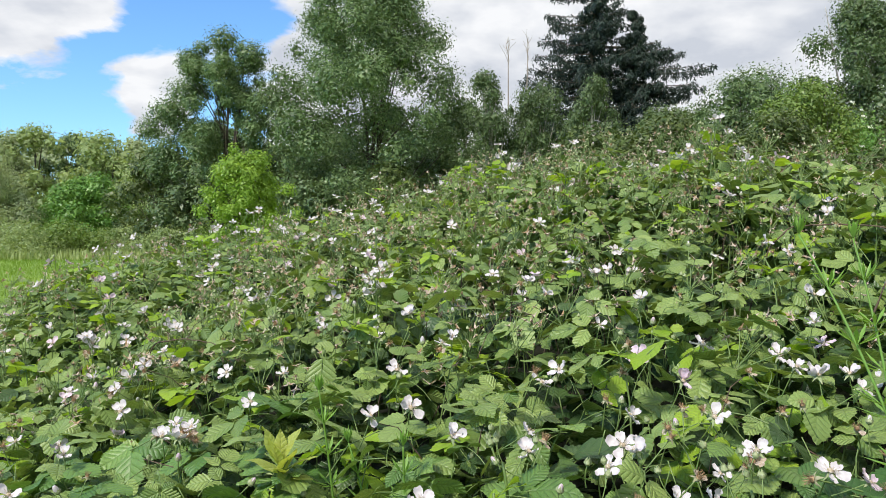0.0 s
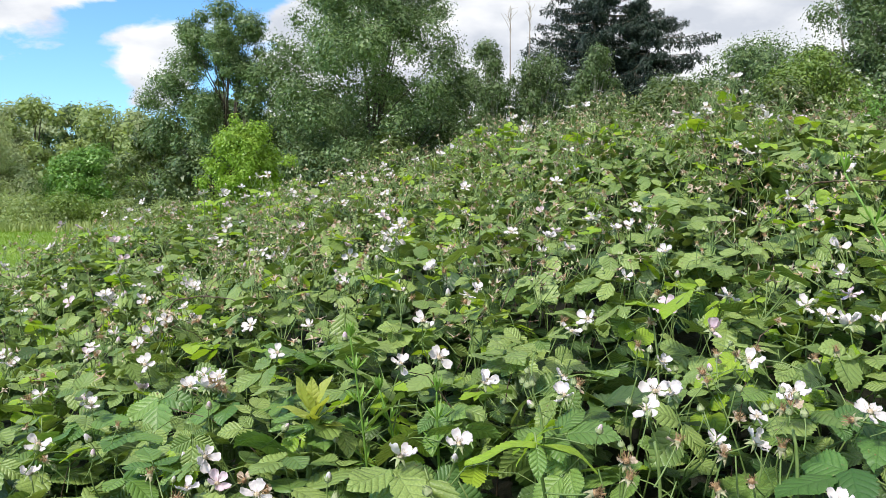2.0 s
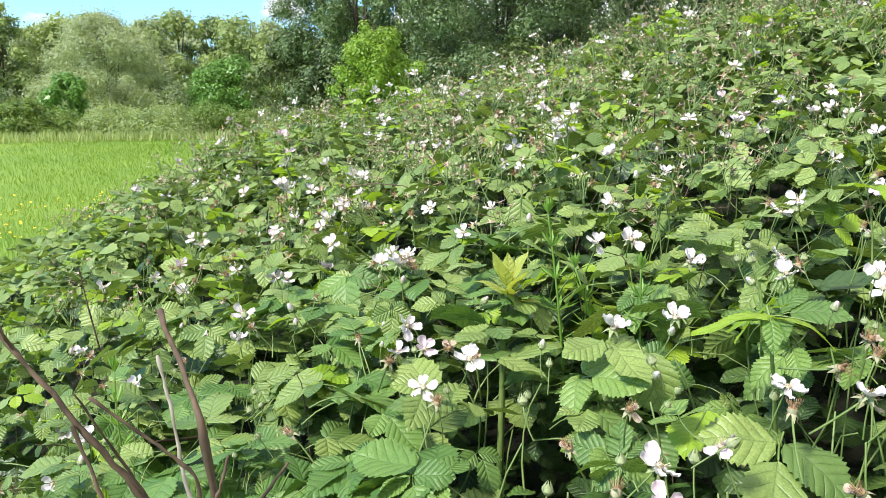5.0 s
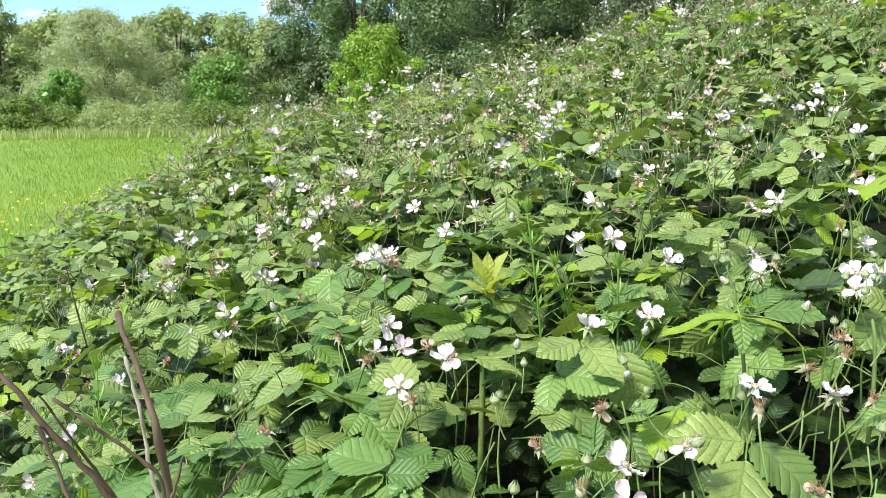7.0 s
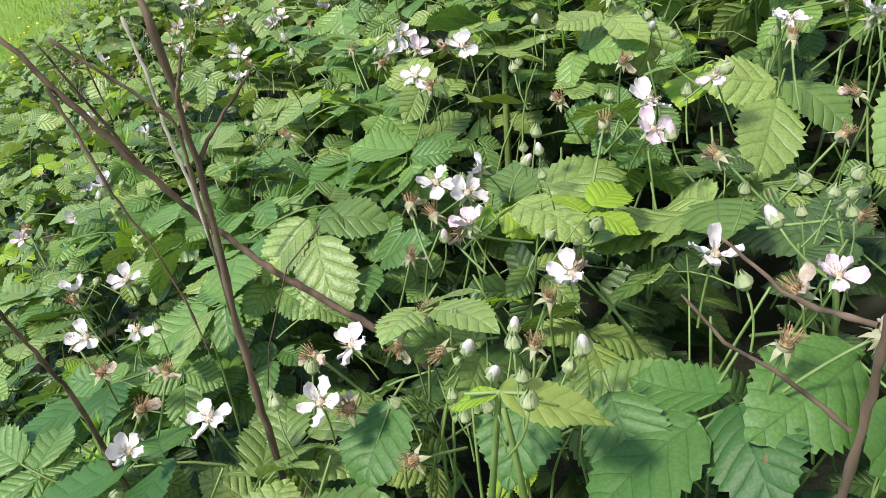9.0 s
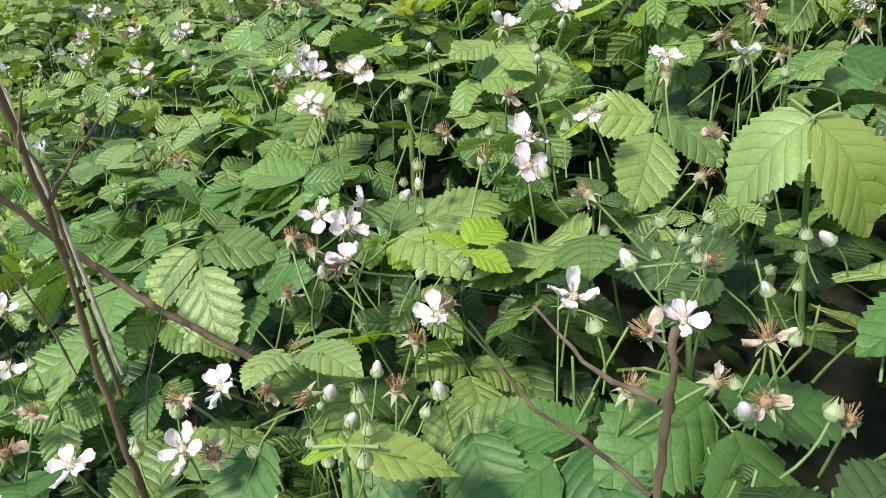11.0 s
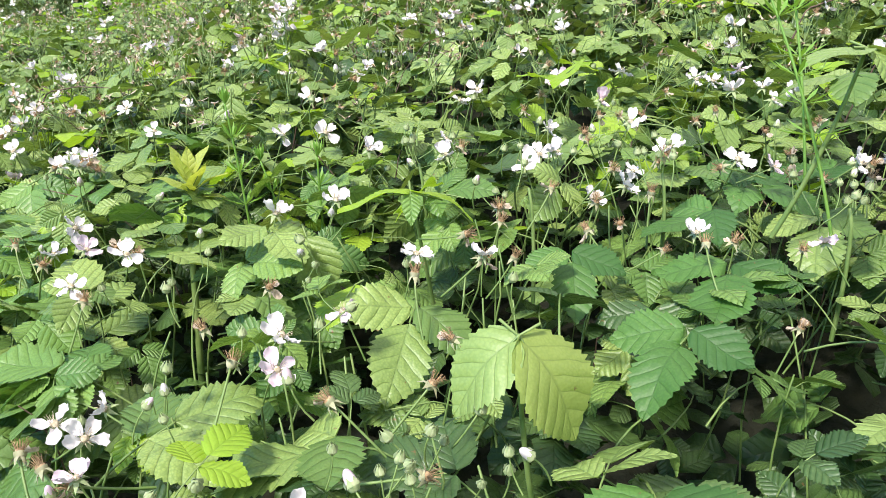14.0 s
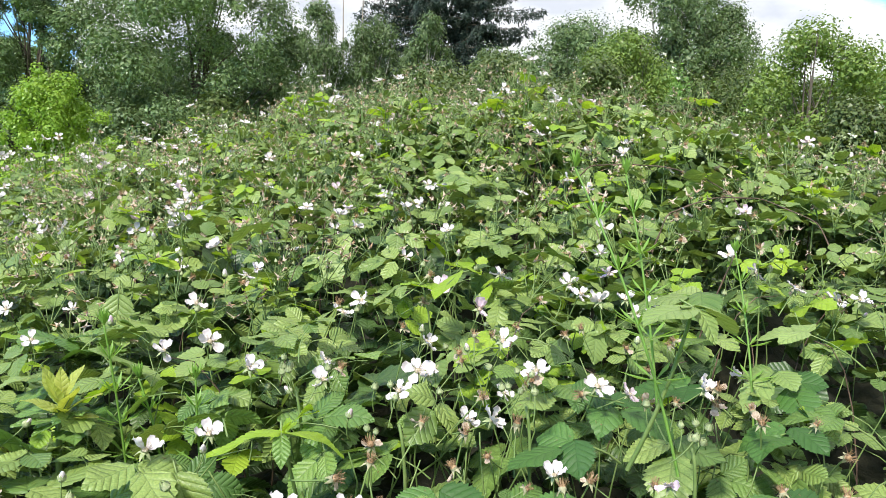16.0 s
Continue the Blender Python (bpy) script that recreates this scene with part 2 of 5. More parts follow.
# leaf green paled and greyed: aerial haze put into the colour
T_WOOD_HAZE = leaf_material("hazy_wood_leaf", (0.205, 0.285, 0.115), (0.360, 0.440, 0.200), 0.0, 0.6, 0.4)
T_SPRUCE = leaf_material("spruce_needles", (0.008, 0.022, 0.016), (0.028, 0.052, 0.034), 0.0, 0.55, 0.05)
T_GRASS = leaf_material("grass_blade", (0.124, 0.228, 0.011), (0.168, 0.270, 0.018), 0.0, 0.5, 0.4)
T_HAY = leaf_material("tall_pale_grass", (0.24, 0.32, 0.10), (0.38, 0.43, 0.19), 0.0, 0.6, 0.3)


# ---- mesh building ----
class Geo:
    """Triangles gathered from many placed templates, with blade coordinates and material slots."""

    def __init__(self):
        self.v, self.f, self.uv, self.m, self.n = [], [], [], [], 0

    def add(self, tpl, m=None):
        v, f, uv, mi = tpl
        if m is not None:
            a = np.array(m)
            v = v @ a[:3, :3].T + a[:3, 3]
        self.v.append(v)
        self.f.append(f + self.n)
        self.uv.append(uv)
        self.m.append(mi)
        self.n += len(v)

    def template(self):
        return np.concatenate(self.v), np.concatenate(self.f), np.concatenate(self.uv), np.concatenate(self.m)

    def mesh(self, name, mats):
        v, f, uv, mi = self.template()
        me = bpy.data.meshes.new(name)
        me.vertices.add(len(v))
        me.vertices.foreach_set("co", v.astype(np.float32).ravel())
        me.loops.add(f.size)
        me.loops.foreach_set("vertex_index", f.astype(np.int32).ravel())
        me.polygons.add(len(f))
        me.polygons.foreach_set("loop_start", np.arange(0, f.size, 3, dtype=np.int32))
        me.update(calc_edges=True)
        layer = me.uv_layers.new(name="UVMap")
        layer.data.foreach_set("uv", uv[f.ravel()].astype(np.float32).ravel())
        for mt in mats:
            me.materials.append(mt)
        me.polygons.foreach_set("material_index", mi.astype(np.int32))
        me.polygons.foreach_set("use_smooth", np.ones(len(f), dtype=bool))
        me.validate()
        return me


def part(name, mesh, parent, m=None, label="", kind=""):
    """Links a mesh as one part under a thing or under a part."""
    ob = new(name, mesh)
    ob.parent = parent
    if m is not None:
        ob.matrix_basis = m
    return tagged(ob, label=label, kind=kind)


def thing(name, label, category, at=(0, 0, 0), group="", kind=""):
    ob = new(name)
    ob.empty_display_size = 0.05
    ob.location = at
    return tagged(ob, label, category, group, kind)


def rots(rng):
    return rng.uniform(-math.pi, math.pi)


def mat(x, y, z, yaw=0.0, pitch=0.0, roll=0.0, s=1.0):
    """Placement: turned by yaw, nose raised by pitch, leaned by roll (radians)."""
    return Matrix.Translation((x, y, z)) @ Euler((pitch, roll, yaw), "XYZ").to_matrix().to_4x4() @ Matrix.Scale(s, 4)


def tube(points, r0, r1, sides=5, mi=0):
    """Tapered round stem along a line of points."""
    p = np.array(points, float)
    n = len(p)
    d = np.gradient(p, axis=0)
    d /= np.linalg.norm(d, axis=1)[:, None] + 1e-9
    ref = np.array([0.0, 0, 1]) if abs(d[0][2]) < 0.9 else np.array([1.0, 0, 0])
    V = []
    for i in range(n):
        a = np.cross(d[i], ref)
        a /= np.linalg.norm(a) + 1e-9
        b = np.cross(d[i], a)
        r = r0 + (r1 - r0) * i / (n - 1)
        for k in range(sides):
            t = 2 * math.pi * k / sides
            V.append(p[i] + r * (math.cos(t) * a + math.sin(t) * b))
    F = []
    for i in range(n - 1):
        for k in range(sides):
            a0, a1 = i * sides + k, i * sides + (k + 1) % sides
            F += [(a0, a1, a1 + sides), (a0, a1 + sides, a0 + sides)]
    V.append(p[-1] + d[-1] * r1)
    tip = len(V) - 1
    F += [((n - 1) * sides + k, (n - 1) * sides + (k + 1) % sides, tip) for k in range(sides)]
    V = np.array(V)
    return V, np.array(F), np.zeros((len(V), 2)), np.full(len(F), mi)


def arc(p0, p1, p2, n=7):
    """Points on a bend from p0 over p1 to p2."""
    t = np.linspace(0, 1, n)[:, None]
    p0, p1, p2 = (np.array(p, float) for p in (p0, p1, p2))
    return (1 - t) ** 2 * p0 + 2 * t * (1 - t) * p1 + t * t * p2


def leaflet(length, width, rows, cols, fold, droop, rng, mi=0, tooth=0.16, curl=0.0):
    """Ovate blade with saw-toothed rim that grows along +y from the origin, with its face towards +z. UV: across, and along the side veins."""
    V, UV = [], []
    us = np.linspace(-1, 1, 2 * cols + 1)
    ph, wav = rng.uniform(0, 6), rng.uniform(1.5, 3.0)
    saw = (-0.55, 0.75, -0.1, 1.0) if rows > 15 else (-0.4, 0.9)
    for j in range(rows + 1):
        v = j / rows
        w = width * 0.5 * v ** 0.46 * (1 - v ** 1.55) / 0.50 if j < rows else 0.0
        for u in us:
            edge = abs(u)
            rim = edge > 0.9 and 0 < j < rows
            q = saw[j % len(saw)] * (1 - 0.45 * v) if rim else 0.0
            x = u * w * (1 + tooth * q)
            y = length * v + edge * w * 0.42 * min(1.0, 3.5 * v) * (1 - v) ** 0.6 + (0.40 * length / rows * q if rim else 0.0)
            z = fold * abs(x) * (1 - 0.5 * edge) - droop * length * v * v - 0.10 * edge * edge * w
            z += curl * (math.sin(ph + v * wav * 2 + u) * 0.04 + math.sin(ph * 2 + v * 9 + u * 3) * 0.022 * edge) * length
            V.append((x, y, z))
            UV.append((u * 0.5 + 0.5, (y - 0.80 * abs(x)) / length))
    F = []
    c = len(us)
    for j in range(rows):
        for k in range(c - 1):
            a = j * c + k
            F += [(a, a + 1, a + c + 1), (a, a + c + 1, a + c)]
    return np.array(V), np.array(F), np.array(UV), np.full(len(F), mi)


def compound_leaf(rng, fine=True, five=False, petiole=True, scale=1.0, far=False, steps=12):
    """Bramble leaf: three or five leaflets on one stalk. Slots: 0 blade, 1 stalk."""
    g = Geo()
    rows, cols = (24, 2) if fine else ((4, 1) if far else (steps, 1))
    L = 0.052 * scale * rng.uniform(0.9, 1.1)
    stalk = 0.014 * scale

    def one(at, yaw, k, roll):
        t = leaflet(L * k, L * k * rng.uniform(0.62, 0.78), rows, cols, rng.uniform(0.05, 0.34), rng.uniform(0.05, 0.34), rng, 0, curl=rng.uniform(0.5, 1.4))
        g.add(t, mat(*at, yaw, rng.uniform(-0.15, 0.2), roll))
    one((0, stalk, 0), rng.uniform(-0.12, 0.12), 1.0, rng.uniform(-0.2, 0.2))
    for s in (-1, 1):
        one((s * 0.002, 0, 0), s * -rng.uniform(1.0, 1.25), rng.uniform(0.74, 0.9), s * rng.uniform(-0.3, 0.15))
        if five:
            one((s * 0.002, -0.004, -0.001), s * -rng.uniform(1.75, 2.05), rng.uniform(0.5, 0.62), s * rng.uniform(-0.3, 0.1))
    if petiole:
        b = rng.uniform(0.03, 0.055)
        g.add(tube(arc((rng.uniform(-0.02, 0.02), -b, -b * 0.9), (0, -b * 0.5, -0.006), (0, stalk, 0), 5), 0.0011, 0.0007, 3 if not fine else 4, 1))
    return g


rng = np.random.default_rng(7)


# ---- ground and field ----
def ground():
    """One sheet of meadow, finer near the camera, out to the horizon."""
    g = Geo()
    rings = [0, 2, 4, 6, 9, 12, 16, 22, 30, 42, 60, 90, 140, 240, 500, 1200, 3000]
    V = [(0, 0, 0)]
    F = []
    n = 48
    for i, r in enumerate(rings[1:]):
        for k in range(n):
            a = 2 * math.pi * k / n
            x, y = r * math.sin(a), r * math.cos(a)
            V.append((x, y, 0.05 * noise.noise((x * 0.15, y * 0.15, 0)) if r < 100 else 0))
    for k in range(n):
        F.append((0, 1 + (k + 1) % n, 1 + k))
    for i in range(len(rings) - 2):
        b = 1 + i * n
        for k in range(n):
            a0, a1 = b + k, b + (k + 1) % n
            F += [(a0, a1, a1 + n), (a0, a1 + n, a0 + n)]
    V = np.array(V, float)
    g.add((V, np.array(F), V[:, :2] * 0.1, np.zeros(len(F), int)))
    m = plain_material("meadow_turf", (0.112, 0.208, 0.012), (0.180, 0.275, 0.024), 0.35, 0.9, 0.05, detail=9, stretch=(1, 0.45, 1))
    ob = new("ground", g.mesh("ground", [m]))
    tagged(ob, "flat green meadow of mown and rough grass", "ground", kind="structure")


ground()


# ---- trees ----
def leaf_cloud(centres, radii, count, size, rng, slim=0.62, hang=0.0, top=1.0):
    """Many small folded leaves gathered round clump centres, most of them near each clump's skin."""
    c = np.array(centres)
    r = np.array(radii)
    pick = rng.choice(len(c), count, p=r ** 2 / (r ** 2).sum())
    d = rng.normal(size=(count, 3))
    d /= np.linalg.norm(d, axis=1)[:, None]
    rad = r[pick] * np.clip(rng.normal(0.86, 0.20, count), 0.25, 1.3)
    p = c[pick] + d * rad[:, None] * np.array([1, 1, 0.85])
    if hang:
        p[:, 2] -= rng.uniform(0, 1, count) ** 1.5 * hang * r[pick]
    # leaves face outward and up, more or less
    nrm = rng.normal(size=(count, 3)) * 0.42 + d * 0.80 + np.array([0, 0, 0.45 * top])
    nrm /= np.linalg.norm(nrm, axis=1)[:, None]
    a = rng.normal(size=(count, 3))
    a[:, 2] -= 0.6 + hang
    a -= nrm * (a * nrm).sum(1)[:, None]
    a /= np.linalg.norm(a, axis=1)[:, None]
    b = np.cross(a, nrm)
    s = size * rng.uniform(0.6, 1.3, count)[:, None]
    w = b * s * slim * 0.5
    v = np.stack([p - w, p + w + nrm * s * 0.15, p + a * s], 1).reshape(-1, 3)
    f = np.arange(count * 3).reshape(-1, 3)
    return v, f, np.tile(np.array([[0, 0], [1, 0], [0.5, 1]]), (count, 1)), np.zeros(count, int)


def limbs(g, base, tips, r, rng, stems=1, most=34):
    """A trunk, or several, with limbs that bend out to the crown's clumps."""
    base = np.array(base, float)
    tips = np.array(tips)
    top = tips[np.argmax(tips[:, 2])]
    leaders = []
    for k in range(stems):
        off = np.array([rng.uniform(-1, 1), rng.uniform(-1, 1), 0]) * r * (2.5 if stems > 1 else 0)
        end = top + np.array([rng.uniform(-1, 1), rng.uniform(-1, 1), 0]) * (0.12 * top[2] if stems > 1 else 0.0)
        ln = arc(base + off, (base + end) / 2 + np.array([rng.uniform(-1, 1), rng.uniform(-1, 1), 0]) * 0.04 * top[2], end, 9)
        g.add(tube(ln, r / math.sqrt(stems), r * 0.08, 7))
        leaders.append(ln)
    for t in tips[:most]:
        ln = leaders[rng.integers(len(leaders))]
        k = min(7, max(1, int(8 * max(0.1, (t[2] - base[2]) / max(top[2], 0.1) - rng.uniform(0.18, 0.38)))))
        s = ln[k]
        rr = r * (0.35 - 0.028 * k)
        mid = (s + t) / 2 + np.array([0, 0, -0.06 * np.linalg.norm(t - s)])
        g.add(tube(arc(s, mid, t, 5), rr, rr * 0.12, 4))


def crown_centres(x, y, z0, z1, w, n, rng, shape="oval", depth=1.0):
    out, rad = [], []
    for k in range(n):
        v = rng.uniform(0, 1)
        if shape == "oval":
            env = math.sin(math.pi * min(1, 0.12 + 0.85 * v) ** 0.9) ** 0.6
        elif shape == "broad":
            env = math.sin(math.pi * (0.17 + 0.76 * v)) ** 0.45
        elif shape == "dome":
            env = math.sqrt(max(0.02, 1 - v * v))
        elif shape == "tall":
            env = (1 - v) ** 0.5 * 0.8 + 0.2 if v > 0.35 else 0.75 + v * 0.4
        else:
            env = 1.0
        a = rng.uniform(0, 2 * math.pi) if rng.uniform() < 0.6 else rng.uniform(math.pi, 2 * math.pi)
        q = rng.uniform(0.05, 1.0) ** 0.55
        out.append((x + math.cos(a) * env * q * w / 2, y + math.sin(a) * env * q * w / 2 * depth, z0 + (z1 - z0) * v * 0.93))
        rad.append(w * rng.uniform(0.05, 0.14))
    return np.array(out), np.array(rad)


def broadleaf(name, label, category, x, y, height, width, material, seed, leaves=6000, size=0.22, clumps=46, shape="oval", low=0.12, hang=0.0, stems=1, bark=None, group="", slim=0.62, trunk_r=None, extra=()):
    """A tree or shrub: trunk with limbs, and a crown of many small leaves in uneven clumps."""
    r = np.random.default_rng(seed)
    leaves, size, slim, clumps = int(leaves * 1.2), size * 0.80, slim * 1.1, int(clumps * 1.7)
    t = thing(name, label, category, (x, y, 0), group)
    c, rad = crown_centres(0, 0, height * low, height, width, clumps, r, shape)
    if len(extra):
        c = np.concatenate([c, np.array([e[:3] for e in extra])])
        rad = np.concatenate([rad, np.array([e[3] for e in extra])])
    g = Geo()
    limbs(g, (0, 0, -0.1), c, trunk_r or height * 0.018, r, stems, 34 if y < 56 else 14)
    part("trunk", g.mesh("trunk", [bark or M_BARK]), t, label="branching trunk with bare limbs")
    g = Geo()
    g.add(leaf_cloud(c, rad, leaves, size, r, slim, hang))
    # larger shaded leaves fill the inside of each clump
    g.add(leaf_cloud(c, rad * 0.62, leaves // 7, size * (2.1 if size > 0.1 else 1.6), r, slim, hang))
    part("crown", g.mesh("crown", [material]), t, label="leafy crown with gaps", kind="stuff")
    return t


# the two poplars behind the brambles
broadleaf("poplar_tree", "tall grey-green poplar with an open leafy crown", "tree", -13.0, 45, 12.9, 6.4, T_POPLAR, 11, 46000, 0.15, 46, "broad", 0.26, stems=4,
          extra=[(-3.4, 0, 8.4, 1.0), (-4.3, 0, 7.4, 0.9), (-3.2, 0, 6.2, 1.2), (-2.4, 0.5, 9.6, 1.1), (-3.9, 0.4, 5.2, 1.1), (-2.2, 0, 7.6, 1.2), (-1.8, 0, 11.4, 0.9), (1.6, 0, 11.8, 1.0), (0, 0, 12.6, 1.0), (2.6, 0, 9.4, 1.1)])
broadleaf("poplar_tree", "broad dark poplar with shimmering leaves", "tree", -4.6, 45, 16.4, 11.0, T_POPLAR, 12, 110000, 0.15, 120, "broad", 0.03, stems=4,
          extra=[(-4.9, -1, 6.4, 1.3), (-4.8, -1, 8.2, 1.3), (-4.4, 0, 10.0, 1.2), (4.6, 0, 10.6, 1.2), (5.2, 0, 9.2, 1.3), (5.4, 0, 7.6, 1.4), (4.6, 0, 6.0, 1.5), (3.4, 0, 7.6, 1.5), (2.6, 0, 10.4, 1.3), (-2.5, 0, 14.6, 0.9), (0.8, 0, 15.4, 1.0)])
# dark growth under and between them
for k, (x, y, h, w) in enumerate([(-12.5, 48, 7.5, 7), (9.5, 45, 7.0, 7), (14, 46, 7.0, 7), (19, 44, 7.5, 8), (25, 43, 8.5, 8), (30, 42, 7.0, 8), (-20.5, 56, 8.0, 8), (-14.5, 44, 4.5, 6), (-10.5, 47, 6.5, 5), (-7.5, 42, 4.6, 6), (-3.0, 41, 5.0, 7), (2.0, 42, 5.6, 6), (-17.5, 47, 6.0, 6), (6.0, 43, 6.0, 6), (-1.0, 47, 6.5, 7)]):
    broadleaf("shrub", "dense dark green shrub under tall trees", "shrub", x, y, h, w, T_BIRCH if k % 2 else T_HAW, 30 + k, 4500, 0.25, 28, "dome", 0.02, stems=3, group="shrubs under the poplars")
# a darker row behind, which closes the gaps between the crowns
for k, (x, hgt) in enumerate([(-17, 8.5), (-9.5, 9), (-4, 10), (1.5, 10), (7, 9), (13.5, 9), (19, 10), (25, 10.5), (31, 10), (37, 9)]):
    broadleaf("woodland_tree", "dark green tree standing behind taller ones", "tree", x, 58, hgt * 1.15, 9.5, T_BIRCH if k % 2 else T_POPLAR, 340 + k, 6800, 0.32, 40, "dome", 0.02, stems=2, group="trees of the back row")
# weeping birches
broadleaf("birch_tree", "weeping silver birch with hanging dark twigs", "tree", 2.6, 43, 11.2, 4.6, T_BIRCH, 41, 16000, 0.17, 44, "tall", 0.05, hang=1.5, bark=M_BIRCHBARK, slim=0.4)
broadleaf("birch_tree", "weeping silver birch with hanging dark twigs", "tree", 5.4, 44, 11.0, 5.6, T_BIRCH, 42, 19000, 0.17, 44, "tall", 0.05, hang=1.4, bark=M_BIRCHBARK, slim=0.4)
broadleaf("birch_tree", "weeping silver birch with hanging dark twigs", "tree", 8.4, 42, 10.6, 4.8, T_BIRCH, 43, 16000, 0.17, 40, "tall", 0.05, hang=1.5, bark=M_BIRCHBARK, slim=0.4)
broadleaf("birch_tree", "small weeping birch in front of a conifer", "tree", 11.8, 42, 8.8, 6.2, T_BIRCH, 44, 15000, 0.18, 38, "dome", 0.05, hang=0.8, bark=M_BIRCHBARK)
broadleaf("birch_tree", "small rounded birch beside a conifer", "tree", 16.0, 43, 8.6, 6.4, T_BIRCH, 45, 15000, 0.18, 38, "dome", 0.05, hang=0.6, bark=M_BIRCHBARK)
broadleaf("willow_tree", "broad grey-green willow with a rounded crown", "tree", 20.3, 50, 12.6, 12.5, T_POPLAR, 46, 42000, 0.19, 60, "dome", 0.04, stems=2, slim=0.6)
broadleaf("birch_tree", "dark birch with a loose crown", "tree", 23.6, 47, 11.8, 7.0, T_BIRCH, 47, 16000, 0.18, 44, "oval", 0.05, hang=0.7, bark=M_BIRCHBARK)
broadleaf("birch_tree", "tall birch with bare forked stems and drooping outer twigs", "tree", 25.6, 46, 16.6, 9.8, T_BIRCH, 48, 42000, 0.18, 74, "tall", 0.36, hang=0.7, stems=4, bark=M_BIRCHBARK,
          extra=[(4.6, 0, 11.5, 0.9), (5.2, 0, 10.6, 0.8), (5.6, 0, 9.8, 0.7), (3.6, 0, 12.6, 0.9), (-3.4, 0, 13.0, 1.0)])


def dead_top(x, y, z, h, seed):
    """Bare twiggy stems standing above a crown."""
    r = np.random.default_rng(seed)
    t = thing("dead_treetop", "bare pale dead treetop with thin forked twigs", "tree", (x, y, 0))
    g = Geo()
    for s in (-0.5, 0.5):
        g.add(tube(arc((s * 0.8, 0, 0), (s, 0, z * 0.5), (s * 1.2, 0, z + h), 8), 0.10, 0.02, 5))
        for k in range(9):
            zz = z + h * r.uniform(0.1, 0.9)
            g.add(tube(arc((s * 1.15, 0, zz), (s * 1.2 + r.uniform(-0.3, 0.3), 0, zz + 0.4), (s * 1.2 + r.uniform(-0.6, 0.6), r.uniform(-0.4, 0.4), zz + r.uniform(0.5, 1.0)), 4), 0.02, 0.008, 3))
    part("trunk", g.mesh("dead_top", [M_GREYCANE]), t)


dead_top(4.4, 46, 10.6, 2.6, 5)


def spruce(label, x, y, height, spread, seed, boughs=()):
    """Conifer: straight trunk, tiers of boughs that dip and rise at the tip, hung with needle sprays."""
    r = np.random.default_rng(seed)
    t = thing("spruce_tree", label, "tree", (x, y, 0))
    g, n = Geo(), Geo()
    g.add(tube([(0, 0, 0), (0.05, 0, height * 0.5), (0, 0, height)], 0.36, 0.03, 8))
    def bough(a, z, q, dip=0.16, rise=0.02):
        d = np.array([math.cos(a), math.sin(a), 0])
        s = np.array([0, 0, z])
        line = arc(s, s + d * q * 0.6 + np.array([0, 0, -dip * q]), s + d * q + np.array([0, 0, -rise * q]), 9)
        g.add(tube(line, 0.05, 0.012, 4))
        side = np.cross(d, [0, 0, 1])
        for j in range(1, 9):
            w = 0.26 * q * (1 - 0.085 * j) * r.uniform(0.6, 1.1)
            c = [line[j] + side * w * e * r.uniform(0.15, 1) + np.array([0, 0, -0.12 * w]) for e in (-1, -0.5, 0, 0.5, 1)]
            n.add(leaf_cloud(c, [max(0.20, 0.22 * w)] * 5, 50, 0.23, r, 0.34, 1.5))
    for k in range(int(height * 8.5)):
        v = 1 - 0.78 * r.uniform() ** 0.8
        reach = spread * (1 - v) ** 0.9 + 0.25
        bough(rots(r), height * v, reach * r.uniform(0.45, 1.2), r.uniform(0.04, 0.30), r.uniform(-0.08, 0.14))
    for a, z, q in boughs:
        for k in range(3):
            bough(radians(a + r.uniform(-9, 9)), z + r.uniform(-0.5, 0.3), q * r.uniform(0.75, 1.0), r.uniform(0.06, 0.16), r.uniform(-0.06, 0.04))
    part("trunk", g.mesh("spruce_trunk", [M_BARK]), t, label="straight trunk with boughs")
    part("needles", n.mesh("spruce_needles", [T_SPRUCE]), t, label="dark drooping needle sprays", kind="stuff")


spruce("tall dark blue-green spruce with drooping boughs", 10.2, 53, 23.5, 8.2, 3, [(-8, 14.6, 4.6), (172, 13.2, 4.4), (188, 12.0, 5.0)])
spruce("shorter dark spruce with long sweeping boughs", 12.8, 52, 16.6, 5.2, 9, [(-6, 12.4, 5.4), (-14, 11.6, 5.0), (6, 13.4, 3.6), (-4, 11.0, 4.4), (-20, 14.2, 2.4)])

# nearer shrubs past the brambles
broadleaf("maple_shrub", "bright yellow-green young maple shrub", "shrub", -7.2, 28, 4.4, 3.5, T_BRIGHT, 61, 17000, 0.12, 50, "tall", 0.02, stems=4,
          extra=[(-0.5, 0, 4.5, 0.24), (-0.45, 0, 4.1, 0.3), (0.5, 0, 4.2, 0.26), (-1.5, 0, 2.9, 0.3), (1.5, 0, 3.0, 0.3), (-1.7, 0, 2.2, 0.3), (1.75, 0, 2.1, 0.32), (-1.1, 0, 3.7, 0.26)])
broadleaf("maple_shrub", "bright yellow-green shrub behind the brambles", "shrub", 0.25, 12, 2.6, 1.1, T_BRIGHT, 62, 5000, 0.08, 20, "tall", 0.2, stems=3)
for k, (x, y, h, w) in enumerate([(2.8, 15.0, 3.5, 3.6), (4.6, 15.5, 4.0, 3.8), (6.6, 15.5, 4.1, 3.6), (1.2, 15, 2.6, 2.4)]):
    broadleaf("hawthorn", "bushy olive-green hawthorn in a hedgerow", "shrub", x, y, h, w, T_HAW, 70 + k, 13000, 0.095, 50, "dome", 0.1, stems=3, group="hedgerow shrubs")


